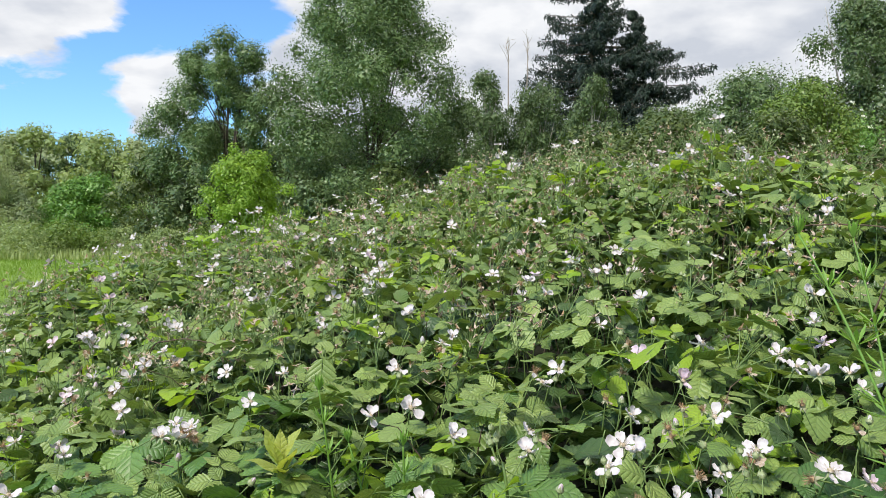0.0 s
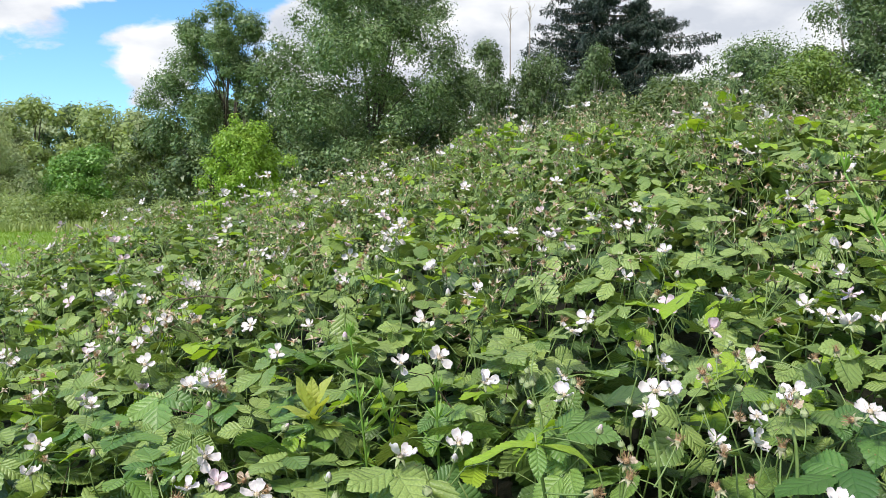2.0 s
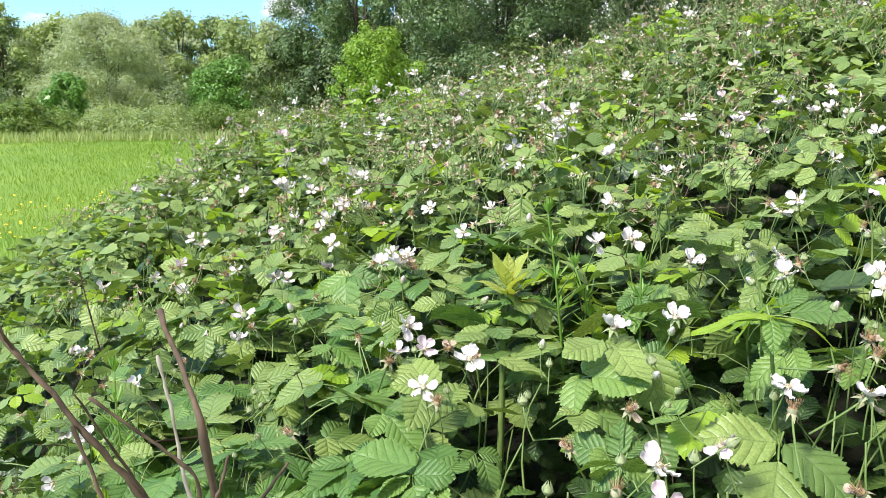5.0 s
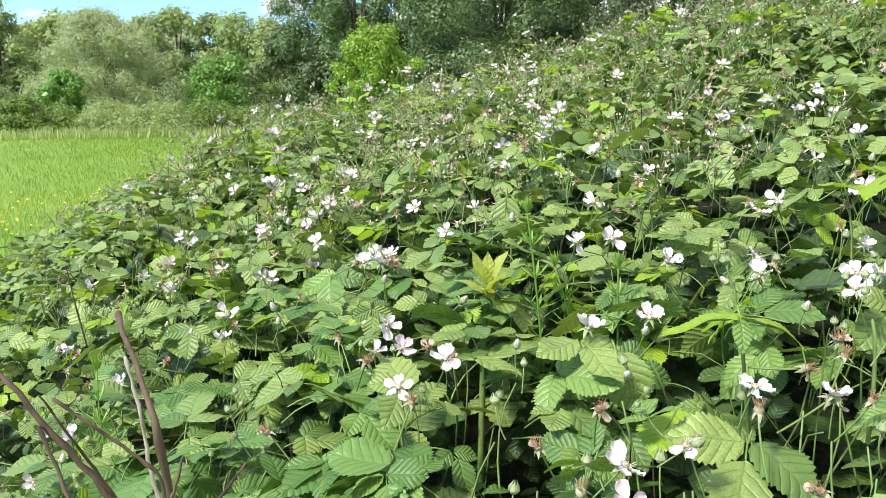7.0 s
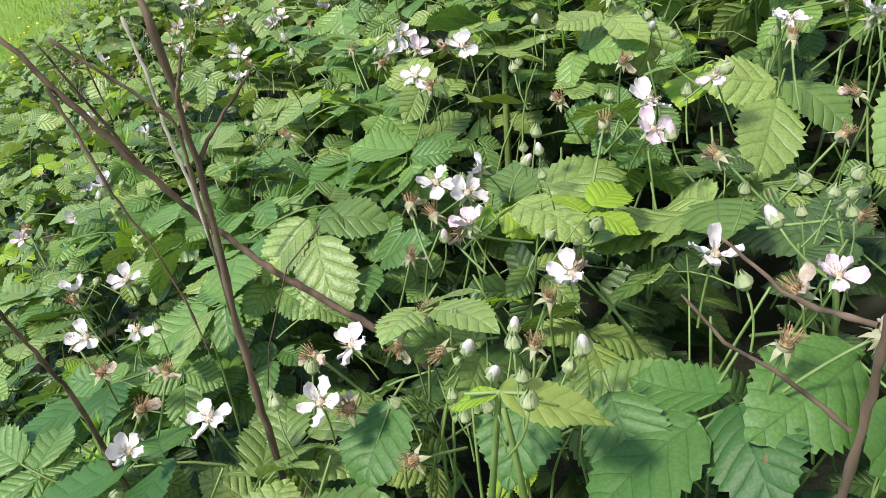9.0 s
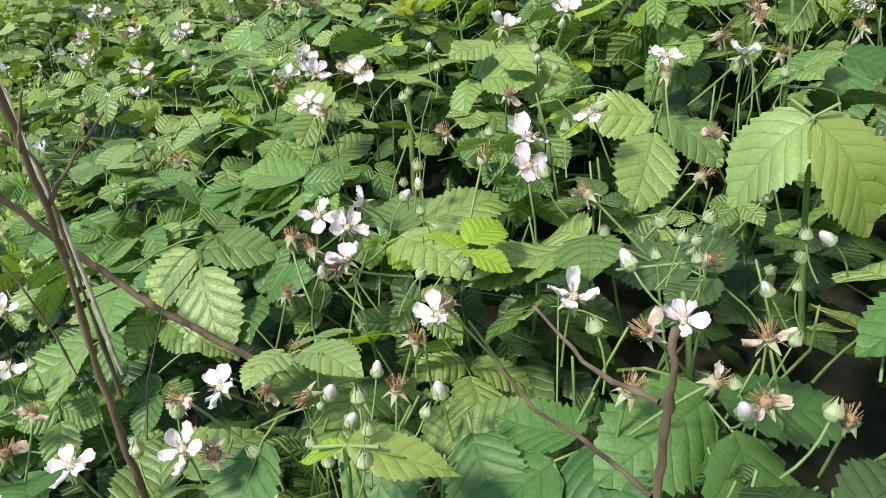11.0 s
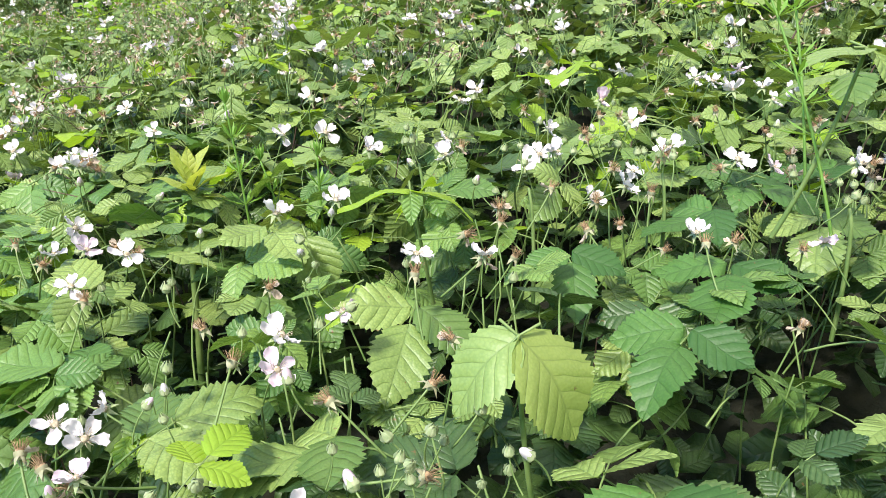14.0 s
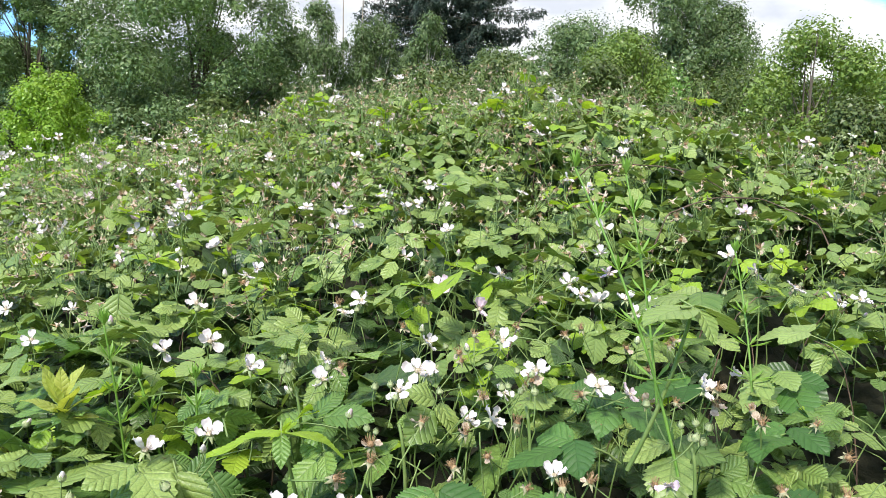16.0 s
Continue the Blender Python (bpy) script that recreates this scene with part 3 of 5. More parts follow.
def elder(x, y, h, w, seed, blossoms, material=None, leaves=12000):
    r = np.random.default_rng(seed)
    t = broadleaf("elder_shrub", "green elder shrub with flat cream blossom heads", "shrub", x, y, h, w, material or T_ELDER, seed, int(leaves * 2.0), 0.088, 74, "dome", 0.02, stems=4, group="hedgerow shrubs")
    for k in range(blossoms):
        a, v = r.uniform(-2.6, -0.5), r.uniform(0.3, 0.92)
        env = math.sin(math.pi * min(1, 0.12 + 0.85 * v) ** 0.9) ** 0.6
        g = Geo()
        for j in range(16):
            b, q = r.uniform(0, 6.28), r.uniform(0, 0.07)
            g.add(leaf_cloud([(math.cos(b) * q, math.sin(b) * q, 0)], [0.012], 2, 0.03, r, 0.9))
        part("blossom", g.mesh("blossom", [M_CREAM]), t, mat(math.cos(a) * env * w * 0.5, math.sin(a) * env * w * 0.5, h * v, 0, 0.5, 0), "flat cream flower head")


elder(8.3, 17.5, 5.2, 3.4, 81, 12)
elder(8.0, 13.4, 3.4, 2.6, 82, 5, T_HAW, 10000)
elder(10.3, 13.4, 4.7, 4.0, 83, 8)
elder(12.6, 13.0, 4.6, 4.2, 84, 14)
elder(9.6, 11.2, 3.0, 2.6, 85, 3, T_HAW, 10000)
elder(11.6, 10.8, 3.0, 3.0, 86, 3, T_HAW, 10000)
elder(14.8, 12.0, 4.6, 3.4, 87, 8)
elder(7.0, 11.0, 2.5, 2.2, 88, 0, T_HAW, 6000)
for k, (x, y, hgt, w) in enumerate([(9.2, 15.6, 3.6, 3.6), (12.0, 15.6, 4.0, 4.0), (14.4, 14.6, 4.0, 4.0), (16.6, 12.6, 4.0, 4.0), (11.0, 12.2, 3.0, 3.2), (13.4, 11.0, 2.8, 3.0), (9.6, 18.6, 4.4, 4.2), (11.6, 17.2, 4.6, 4.6), (14.2, 16.8, 4.6, 4.6)]):
    broadleaf("hawthorn", "dark bushy hawthorn with a few pale blossoms", "shrub", x, y, hgt, w, T_HAW if k % 2 else T_ROUND, 370 + k, 11000, 0.092, 54, "dome", 0.02, stems=3, group="hedgerow shrubs")

# far side of the field
broadleaf("oak_shrub", "rounded dark green young oak at the field edge", "tree", -34.6, 74, 6.6, 11, T_ROUND, 91, 18000, 0.32, 54, "dome", 0.02, stems=3)
broadleaf("willow_shrub", "big rounded grey-green willow bush", "shrub", -45.0, 70, 10.6, 14.5, T_WILLOW, 92, 42000, 0.27, 60, "dome", 0.02, stems=4, slim=0.4)
broadleaf("willow_shrub", "pale silvery willow bush at the wood's edge", "shrub", -58.0, 66, 7.4, 9.0, T_WILLOW, 93, 11000, 0.42, 44, "dome", 0.02, stems=4, slim=0.4)
broadleaf("oak_shrub", "small round dark green bush in rough grass", "shrub", -40.5, 57, 4.6, 4.6, T_ROUND, 94, 6000, 0.3, 24, "dome", 0.02, stems=3)
broadleaf("hawthorn", "low yellowish bush in tall pale grass", "shrub", -28.4, 36.5, 2.0, 4.2, T_ELDER, 95, 6500, 0.16, 24, "dome", 0.05, stems=4)
broadleaf("willow_shrub", "loose willow bush beside dark trees", "shrub", -28.5, 78, 8.6, 11.0, T_WOOD_HAZE, 96, 12000, 0.42, 46, "oval", 0.02, stems=3)
broadleaf("willow_shrub", "loose willow bush beside dark trees", "shrub", -22.0, 66, 7.0, 8.0, T_WOOD_HAZE, 97, 11000, 0.38, 40, "oval", 0.02, stems=3)
r_wood = np.random.default_rng(21)
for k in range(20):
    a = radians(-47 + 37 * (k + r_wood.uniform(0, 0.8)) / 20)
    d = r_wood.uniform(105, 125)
    broadleaf("woodland_tree", "green tree in a distant wood, paled for haze", "tree", d * math.sin(a), d * math.cos(a), r_wood.uniform(11.5, 15), r_wood.uniform(10, 14), (T_WOOD_HAZE, T_WILLOW, T_WOOD_HAZE, T_POPLAR)[k % 4], 200 + k, 6300, 0.48, 42, "dome", 0.02, stems=2, group="trees of the far wood")


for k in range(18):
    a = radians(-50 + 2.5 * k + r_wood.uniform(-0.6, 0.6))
    broadleaf("woodland_tree", "green tree deep in a distant wood, paled for haze", "tree", 138 * math.sin(a), 138 * math.cos(a), r_wood.uniform(13.0, 16.0), 15, (T_WILLOW, T_WOOD_HAZE, T_WOOD_HAZE)[k % 3], 240 + k, 3600, 0.72, 44, "dome", 0.0, stems=2, group="trees of the far wood")


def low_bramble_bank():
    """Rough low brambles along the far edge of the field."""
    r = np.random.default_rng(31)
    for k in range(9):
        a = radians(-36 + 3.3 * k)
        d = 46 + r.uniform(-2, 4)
        broadleaf("bramble_mound", "low pale green bramble mound at the field edge", "shrub", d * math.sin(a), d * math.cos(a), r.uniform(1.35, 1.9), r.uniform(4.2, 6.0), T_WOOD_HAZE if k % 3 else T_ELDER, 300 + k, 6500, 0.13, 34, "dome", 0.02, stems=3, group="low brambles across the field")


low_bramble_bank()


def grass_field():
    """Standing blades in the part of the meadow that the camera looks over."""
    r = np.random.default_rng(17)
    n = 95000
    d = 1.7 * (44 / 1.7) ** r.uniform(0, 1, n) ** 0.8
    a = np.radians(np.where(d < 6.5, r.normal(-42, 10, n), np.clip(r.normal(-28, 10, n), -60, -4)))
    x, y = d * np.sin(a), d * np.cos(a)
    hgt = r.uniform(0.05, 0.13, n) * (0.8 + d * 0.012)
    w = 0.0011 + d * 0.00020
    yaw = r.uniform(0, 6.28, n)
    lean = r.normal(0, 0.035, (n, 2))
    b = np.stack([np.cos(yaw) * w, np.sin(yaw) * w, np.zeros(n)], 1)
    p = np.stack([x, y, np.zeros(n)], 1)
    tip = p + np.stack([lean[:, 0], lean[:, 1], hgt], 1)
    v = np.stack([p - b, p + b, tip], 1).reshape(-1, 3)
    f = np.arange(n * 3).reshape(-1, 3)
    g = Geo()
    g.add((v, f, np.zeros((len(v), 2)), np.zeros(len(f), int)))
    ob = new("meadow_grass", g.mesh("meadow_grass", [T_GRASS]))
    tagged(ob, "fresh green meadow grass blades", "grass", kind="stuff")
    n = 9000
    d = r.uniform(40, 52, n)
    a = np.radians(r.uniform(-46, -14, n))
    x, y = d * np.sin(a), d * np.cos(a)
    p = np.stack([x, y, np.zeros(n)], 1)
    tip = p + np.stack([r.normal(0, 0.12, n), r.normal(0, 0.12, n), r.uniform(0.3, 0.6, n)], 1)
    yaw = r.uniform(0, 6.28, n)
    b = np.stack([np.cos(yaw) * 0.03, np.sin(yaw) * 0.03, np.zeros(n)], 1)
    v = np.stack([p - b, p + b, (p + tip) / 2 + b * 0.7, tip], 1).reshape(-1, 3)
    i = np.arange(n)[:, None] * 4
    f = np.concatenate([i + np.array([[0, 1, 2]]), i + np.array([[0, 2, 3]])], 0)
    g = Geo()
    g.add((v, f, np.zeros((len(v), 2)), np.zeros(len(f), int)))
    ob = new("tall_grass", g.mesh("tall_grass", [T_HAY]))
    tagged(ob, "tall pale seeding grass at the field edge", "grass", kind="stuff")


grass_field()


# ---- the bramble thicket ----
COEF = (1.1123, 0.2242, 0.2594, -0.3695, -0.1601, -0.0373, 0.0863, 0.2272, 0.0885, 0.0114)
BASE = Vector((0.2, 1.3, 0.0))


def h(x, y):
    """Height of the thicket's leafy top at a place."""
    xc, yc = min(max(x, -1.2), 0.9), min(max(y, 0.1), 2.6)
    k = COEF
    p = k[0] + k[1] * xc + k[2] * yc + k[3] * xc * xc + k[4] * xc * yc + k[5] * yc * yc + k[6] * xc ** 3 + k[7] * xc * xc * yc + k[8] * xc * yc * yc + k[9] * yc ** 3
    p -= 0.5 * max(0.0, -1.2 - x)
    # the western shoulder stands fuller
    def ease(v):
        v = min(max(v, 0.0), 1.0)
        return v * v * (3 - 2 * v)
    p += 0.135 * ease((-0.55 - x) / 0.6) * ease((y - 0.65) / 0.6) * ease((2.75 - y) / 1.1)
    # the western crest sags a little
    p -= 0.065 * min(max((0.15 - x / max(y, 0.3)) / 0.15, 0.0), 1.0) * min(max((math.hypot(x, y) - 1.2) / 0.8, 0.0), 1.0)
    cap = 1.70 - 0.28 * max(0.0, x - 0.65) - 0.22 * max(0.0, y - 2.5)
    q = min(max(0.5 + 0.5 * (cap - p) / 0.12, 0.0), 1.0)
    return cap * (1 - q) + p * q - 0.12 * q * (1 - q)


def slope(x, y, e=0.06):
    return (h(x + e, y) - h(x - e, y)) / (2 * e), (h(x, y + e) - h(x, y - e)) / (2 * e)


bush = thing("bramble_bush", "sprawling green bramble thicket in white flower", "bramble", BASE)


def local(m):
    return Matrix.Translation(-BASE) @ m


def rim_of(x, y):
    """Nought amid the thicket, one along its uneven foot."""
    return (abs((x - 0.65) / 2.95) ** 3 + abs((y - 1.95) / 2.25) ** 3) ** (1 / 3) + 0.05 * noise.noise((x * 1.7, y * 1.7, 4.0))


# near-black sheet under the leaves, its colour standing for the thicket's inner shade
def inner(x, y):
    """Top of the dark shade sheet inside the thicket, which comes down to the soil all round."""
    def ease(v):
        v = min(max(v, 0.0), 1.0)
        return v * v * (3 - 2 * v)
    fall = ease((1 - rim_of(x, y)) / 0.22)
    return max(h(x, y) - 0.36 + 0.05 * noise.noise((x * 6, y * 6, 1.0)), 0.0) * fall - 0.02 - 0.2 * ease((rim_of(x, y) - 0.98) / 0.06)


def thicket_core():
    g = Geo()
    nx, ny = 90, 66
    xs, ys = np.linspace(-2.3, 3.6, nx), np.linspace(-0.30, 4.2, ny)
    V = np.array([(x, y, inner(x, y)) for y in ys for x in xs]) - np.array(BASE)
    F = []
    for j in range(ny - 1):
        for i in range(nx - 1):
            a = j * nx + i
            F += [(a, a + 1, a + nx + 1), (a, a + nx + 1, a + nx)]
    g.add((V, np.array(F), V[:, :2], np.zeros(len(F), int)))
    part("shade_sheet", g.mesh("shade_sheet", [M_INNER_SHADE]), bush, label="near-black sheet standing in for shade inside the thicket", kind="stuff")


thicket_core()

# leaf shapes to be shared
FINE = [compound_leaf(rng, True, k % 4 == 3) for k in range(10)]
ROUGH = [compound_leaf(rng, False, k % 4 == 3) for k in range(8)]
FINE_T = [g.template() for g in FINE]
ROUGH_T = [g.template() for g in ROUGH]
MID_T = [compound_leaf(rng, False, k % 4 == 3, False, 1.0, False, 7).template() for k in range(8)]
FAR_T = [compound_leaf(rng, False, False, False, 1.0, True).template() for _ in range(8)]
FINE_MESH = [g.mesh("bramble_leaf", [M_LEAF_OB, M_GREENSTEM]) for g in FINE]
EYE = [Vector(e) for _, e, _, _ in PATH][::3]


def clear_of_camera(p, d=0.17):
    return all((Vector(p) - e).length > d for e in EYE)


def leaf_pose(x, y, z, r, lift=0.0, up=0.2):
    """A leaf that spreads outward and down from its stem, its face turned to the open sky."""
    sx, sy = slope(x, y)
    yaw = r.uniform(-math.pi, math.pi)
    tilt = r.normal(-0.14, 0.34)
    m = mat(0, 0, 0, yaw, tilt, r.normal(0, 0.34))
    nrm = Vector((-sx * up, -sy * up, 1)).normalized()
    return Matrix.Translation((x, y, z)) @ Vector((0, 0, 1)).rotation_difference(nrm).to_matrix().to_4x4() @ m @ Matrix.Scale(r.uniform(0.55, 1.1) * (1 + lift), 4)


def scatter_leaves():
    r = np.random.default_rng(99)
    top, shade_geo, young, pale = Geo(), Geo(), Geo(), Geo()
    singles = 0
    spots = []
    # (depth below the top, spread in depth, number per square metre)
    for depth, var, dens in ((0.0, 0.026, 860), (0.055, 0.03, 480), (0.11, 0.035, 340), (0.19, 0.045, 250), (0.28, 0.04, 150)):
        n = int(dens * 5.6 * 4.0)
        for _ in range(n):
            x, y = r.uniform(-2.2, 3.4), r.uniform(-0.05, 3.95)
            if x > 0.7 + 0.95 * y or x < -0.62 - 0.9 * y:
                continue
            d = math.hypot(x, y)
            if depth < 0.16 and noise.noise((x * 6.5, y * 6.5, 3.3)) < -0.24 and d < 1.6:
                continue
            if depth < 0.12 and ((x + 0.155) / 0.070) ** 2 + ((y - 0.665) / 0.095) ** 2 < 1:
                continue
            if depth < 0.25 and ((x - 0.08) / 0.14) ** 2 + ((y - 0.34) / 0.08) ** 2 < 1 and r.uniform() < 0.7:
                continue
            if depth < 0.08 and -0.32 < x < -0.13 and 0.32 < y < 0.415 and r.uniform() < 0.7:
                continue
            if depth > 0.25 and d > 1.3 or y > 2.7 and (depth > 0 or r.uniform() < 0.6) or d > 1.5 and depth > 0.08 and r.uniform() < 0.75:
                continue
            if d < 0.75 and r.uniform() < 0.30:
                continue
            z = h(x, y) - depth + r.normal(0, var) - 0.026
            if z < 0.05 or not clear_of_camera((x, y, z), 0.2):
                continue
            spots.append((x, y, z, depth))
    spots.sort(key=lambda s: s[0] ** 2 + s[1] ** 2)
    for x, y, z, depth in spots:
        d = math.hypot(x, y)
        m = local(leaf_pose(x, y, z, r, 0.0 if depth else -0.16))
        k = r.integers(1000)
        if depth < 0.1 and 0.46 < d and singles < 300 and r.uniform() < 0.75:
            part("leaf", FINE_MESH[k % 10], bush, m)
            singles += 1
            continue
        tpl = FINE_T[k % 10] if d < 0.46 and depth < 0.1 else (ROUGH_T[k % 8] if d < 1.0 and depth < 0.08 else (MID_T[k % 8] if d < 1.9 and depth < 0.08 else FAR_T[k % 8]))
        u = r.uniform()
        # near hollow and lower layers take the leaf colour with shade painted in
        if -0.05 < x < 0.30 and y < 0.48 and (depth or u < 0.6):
            shade_geo.add(tpl, m)
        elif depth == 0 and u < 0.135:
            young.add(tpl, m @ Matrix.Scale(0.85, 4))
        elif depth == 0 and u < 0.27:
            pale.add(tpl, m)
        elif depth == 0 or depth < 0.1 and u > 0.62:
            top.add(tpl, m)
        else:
            shade_geo.add(tpl, m)
    # looser cover over the flanks and the far side
    n = 0
    while n < 5200:
        x, y = r.uniform(-2.35, 3.65), r.uniform(-0.3, 4.25)
        if not (x > 0.6 + 0.95 * y or x < -0.55 - 0.85 * y or y > 2.6 or y < 0.1):
            continue
        z = inner(x, y) + r.uniform(0.05, 0.26) * (0.3 + 0.7 * (rim_of(x, y) < 0.9))
        if rim_of(x, y) > 1.02:
            continue
        n += 1
        if z > 0.02 and clear_of_camera((x, y, z), 0.24):
            (top, top, shade_geo, pale, top)[n % 5].add(FAR_T[n % 8], local(leaf_pose(x, y, z, r, 0.75, 0.8)))
    part("leaves", top.mesh("top_leaves", [M_LEAF, M_GREENSTEM]), bush, label="mid-green toothed bramble leaves", kind="stuff")
    part("leaves", shade_geo.mesh("shade_leaves", [M_SHADE_LEAF, M_GREENSTEM]), bush, label="dark green lower bramble leaves with shade in their colour", kind="stuff")
    part("leaves", pale.mesh("pale_leaves", [M_PALE, M_GREENSTEM]), bush, label="pale grey-green bramble leaves", kind="stuff")
    part("leaves", young.mesh("young_leaves", [M_YOUNG, M_GREENSTEM]), bush, label="bright yellow-green young leaves", kind="stuff")


scatter_leaves()


# ---- stems, flowers, buds ----
FLOWERS_A = [
    (-1.137, 2.496, 1.436), (0.583, 1.782, 1.687), (0.535, 1.879, 1.700), (0.712, 1.632, 1.669), (0.663, 1.601, 1.654), (0.419, 1.162, 1.465),
    (0.236, 1.554, 1.543), (0.189, 1.496, 1.519), (0.211, 1.205, 1.450), (0.146, 1.083, 1.413), (-0.106, 1.232, 1.408), (-0.094, 1.069, 1.374),
    (-0.046, 1.077, 1.384), (-0.167, 1.079, 1.363), (0.012, 0.955, 1.368), (-0.445, 1.035, 1.281), (-0.421, 1.148, 1.316), (-0.437, 1.113, 1.302),
    (-0.529, 1.064, 1.260), (-0.299, 0.855, 1.280), (-0.276, 0.837, 1.282), (0.080, 0.696, 1.318), (0.127, 0.821, 1.352), (0.195, 0.941, 1.386),
    (0.268, 1.026, 1.413), (0.442, 0.905, 1.396), (0.262, 0.628, 1.320), (0.305, 0.593, 1.315), (0.328, 0.579, 1.311), (-0.286, 2.088, 1.552),
]
FLOWERS_B = [
    (-0.205, 1.917, 1.534), (0.544, 1.515, 1.595), (0.545, 1.456, 1.575), (0.137, 1.304, 1.463), (-1.134, 1.703, 1.192), (-1.194, 1.603, 1.122),
    (-0.759, 0.925, 1.114), (-0.559, 0.592, 1.106), (-0.753, 1.243, 1.221), (-0.816, 1.582, 1.294), (-0.537, 1.094, 1.264), (-0.516, 1.123, 1.280),
    (-0.542, 0.964, 1.228), (-0.704, 1.113, 1.203), (-0.307, 0.832, 1.272), (-0.284, 0.818, 1.275), (-0.218, 0.866, 1.304), (-0.278, 0.980, 1.316),
    (-0.325, 1.312, 1.380), (-0.193, 0.930, 1.324), (-0.241, 0.623, 1.238), (-0.206, 0.559, 1.232), (-0.174, 0.588, 1.247), (-0.063, 0.600, 1.274),
    (0.000, 0.941, 1.362), (0.104, 0.793, 1.343), (-0.016, 0.604, 1.283), (0.076, 0.656, 1.310), (0.137, 0.621, 1.308), (0.040, 0.500, 1.269),
]
FLOWERS_C = [
    (-0.008, 0.449, 1.249), (-0.044, 0.436, 1.240), (0.083, 0.484, 1.272), (0.228, 1.152, 1.440), (0.127, 1.150, 1.426), (0.251, 1.158, 1.443),
    (-0.072, 0.769, 1.312), (-0.666, 0.635, 1.064), (-0.459, 0.447, 1.108), (-0.397, 0.425, 1.129), (-0.351, 0.360, 1.129), (-0.254, 0.267, 1.139),
    (-0.193, 0.260, 1.157), (-0.298, 0.261, 1.122), (-0.402, 0.377, 1.112), (-0.143, 0.387, 1.205), (-0.138, 0.359, 1.199), (-0.164, 0.404, 1.205),
    (-0.138, 0.408, 1.211), (-0.084, 0.303, 1.199), (-0.186, 0.291, 1.167), (-0.025, 0.300, 1.210), (0.016, 0.277, 1.212), (-0.044, 0.406, 1.232),
    (0.142, 1.171, 1.434), (0.249, 0.691, 1.333), (0.201, 0.558, 1.301), (0.640, 0.783, 1.370), (0.627, 1.020, 1.443), (0.723, 1.017, 1.449),
]
FLOWERS_D = [
    (1.030, 1.288, 1.572), (0.401, 0.580, 1.313),
]
SPENT_A = [
    (-0.142, 0.223, 1.160), (-0.098, 0.266, 1.185), (-0.094, 0.294, 1.192), (-0.168, 0.346, 1.186), (-0.162, 0.287, 1.171), (-0.140, 0.276, 1.175),
    (-0.150, 0.301, 1.180), (0.039, 0.371, 1.237), (0.031, 0.310, 1.222), (-0.309, 0.543, 1.195), (-0.095, 0.465, 1.234), (-0.007, 0.249, 1.199),
    (-0.304, 0.313, 1.132), (0.053, 0.405, 1.248), (0.044, 0.263, 1.213), (0.023, 0.248, 1.204), (0.037, 0.235, 1.205), (0.060, 0.226, 1.205),
    (0.079, 0.218, 1.207), (0.103, 0.482, 1.271), (0.105, 0.552, 1.288), (0.203, 0.598, 1.307), (0.076, 0.519, 1.277), (-0.057, 0.494, 1.250),
    (0.104, 1.031, 1.394), (-0.444, 1.046, 1.282), (-0.628, 1.006, 1.202), (0.102, 0.530, 1.283), (0.413, 0.581, 1.312), (0.420, 0.527, 1.299),
]
SPENT_B = [
    (0.461, 0.479, 1.287), (0.228, 0.472, 1.280),
]
BUDS_A = [
    (-0.117, 0.579, 1.263), (-0.039, 0.538, 1.269), (0.092, 0.586, 1.300), (0.047, 0.641, 1.305), (-0.335, 0.542, 1.190), (-0.360, 0.584, 1.193),
    (-0.127, 0.511, 1.244), (-0.107, 0.421, 1.227), (-0.078, 0.253, 1.193), (-0.107, 0.272, 1.189), (-0.126, 0.265, 1.183), (-0.073, 0.327, 1.212),
    (-0.095, 0.328, 1.206), (-0.104, 0.403, 1.222), (-0.038, 0.520, 1.265), (-0.004, 0.444, 1.253), (0.035, 0.331, 1.232), (-0.153, 0.244, 1.170),
    (-0.113, 0.248, 1.183), (-0.135, 0.284, 1.186), (-0.018, 0.272, 1.211), (-0.001, 0.305, 1.222), (-0.214, 0.259, 1.155), (0.023, 0.309, 1.227),
    (0.028, 0.228, 1.206), (0.095, 0.445, 1.268), (0.059, 0.337, 1.239), (0.015, 0.331, 1.230), (0.077, 0.305, 1.233), (0.047, 0.278, 1.224),
]
BUDS_B = [
    (0.053, 0.222, 1.210),
]


def petal_template(r, l=0.0125, w=0.0084):
    V, UV = [], []
    for j in range(6):
        v = j / 5
        ww = w * 0.5 * (0.22 + 1.0 * math.sin(math.pi * (0.06 + 0.70 * v)) ** 1.3) * (1 if j < 5 else 0.75)
        for u in (-1, -0.5, 0, 0.5, 1):
            V.append((u * ww, 0.003 + l * v * (1 - 0.06 * abs(u) * (j == 5)) + r.normal(0, 0.0003), 0.003 * v * v + 0.0016 * u * u + r.normal(0, 0.0007)))
            UV.append((u * 0.5 + 0.5, v))
    F = []
    for j in range(5):
        for k in range(4):
            a = j * 5 + k
            F += [(a, a + 1, a + 6), (a, a + 6, a + 5)]
    g = Geo()
    g.add((np.array(V), np.array(F), np.array(UV), np.zeros(len(F), int)))
    return g


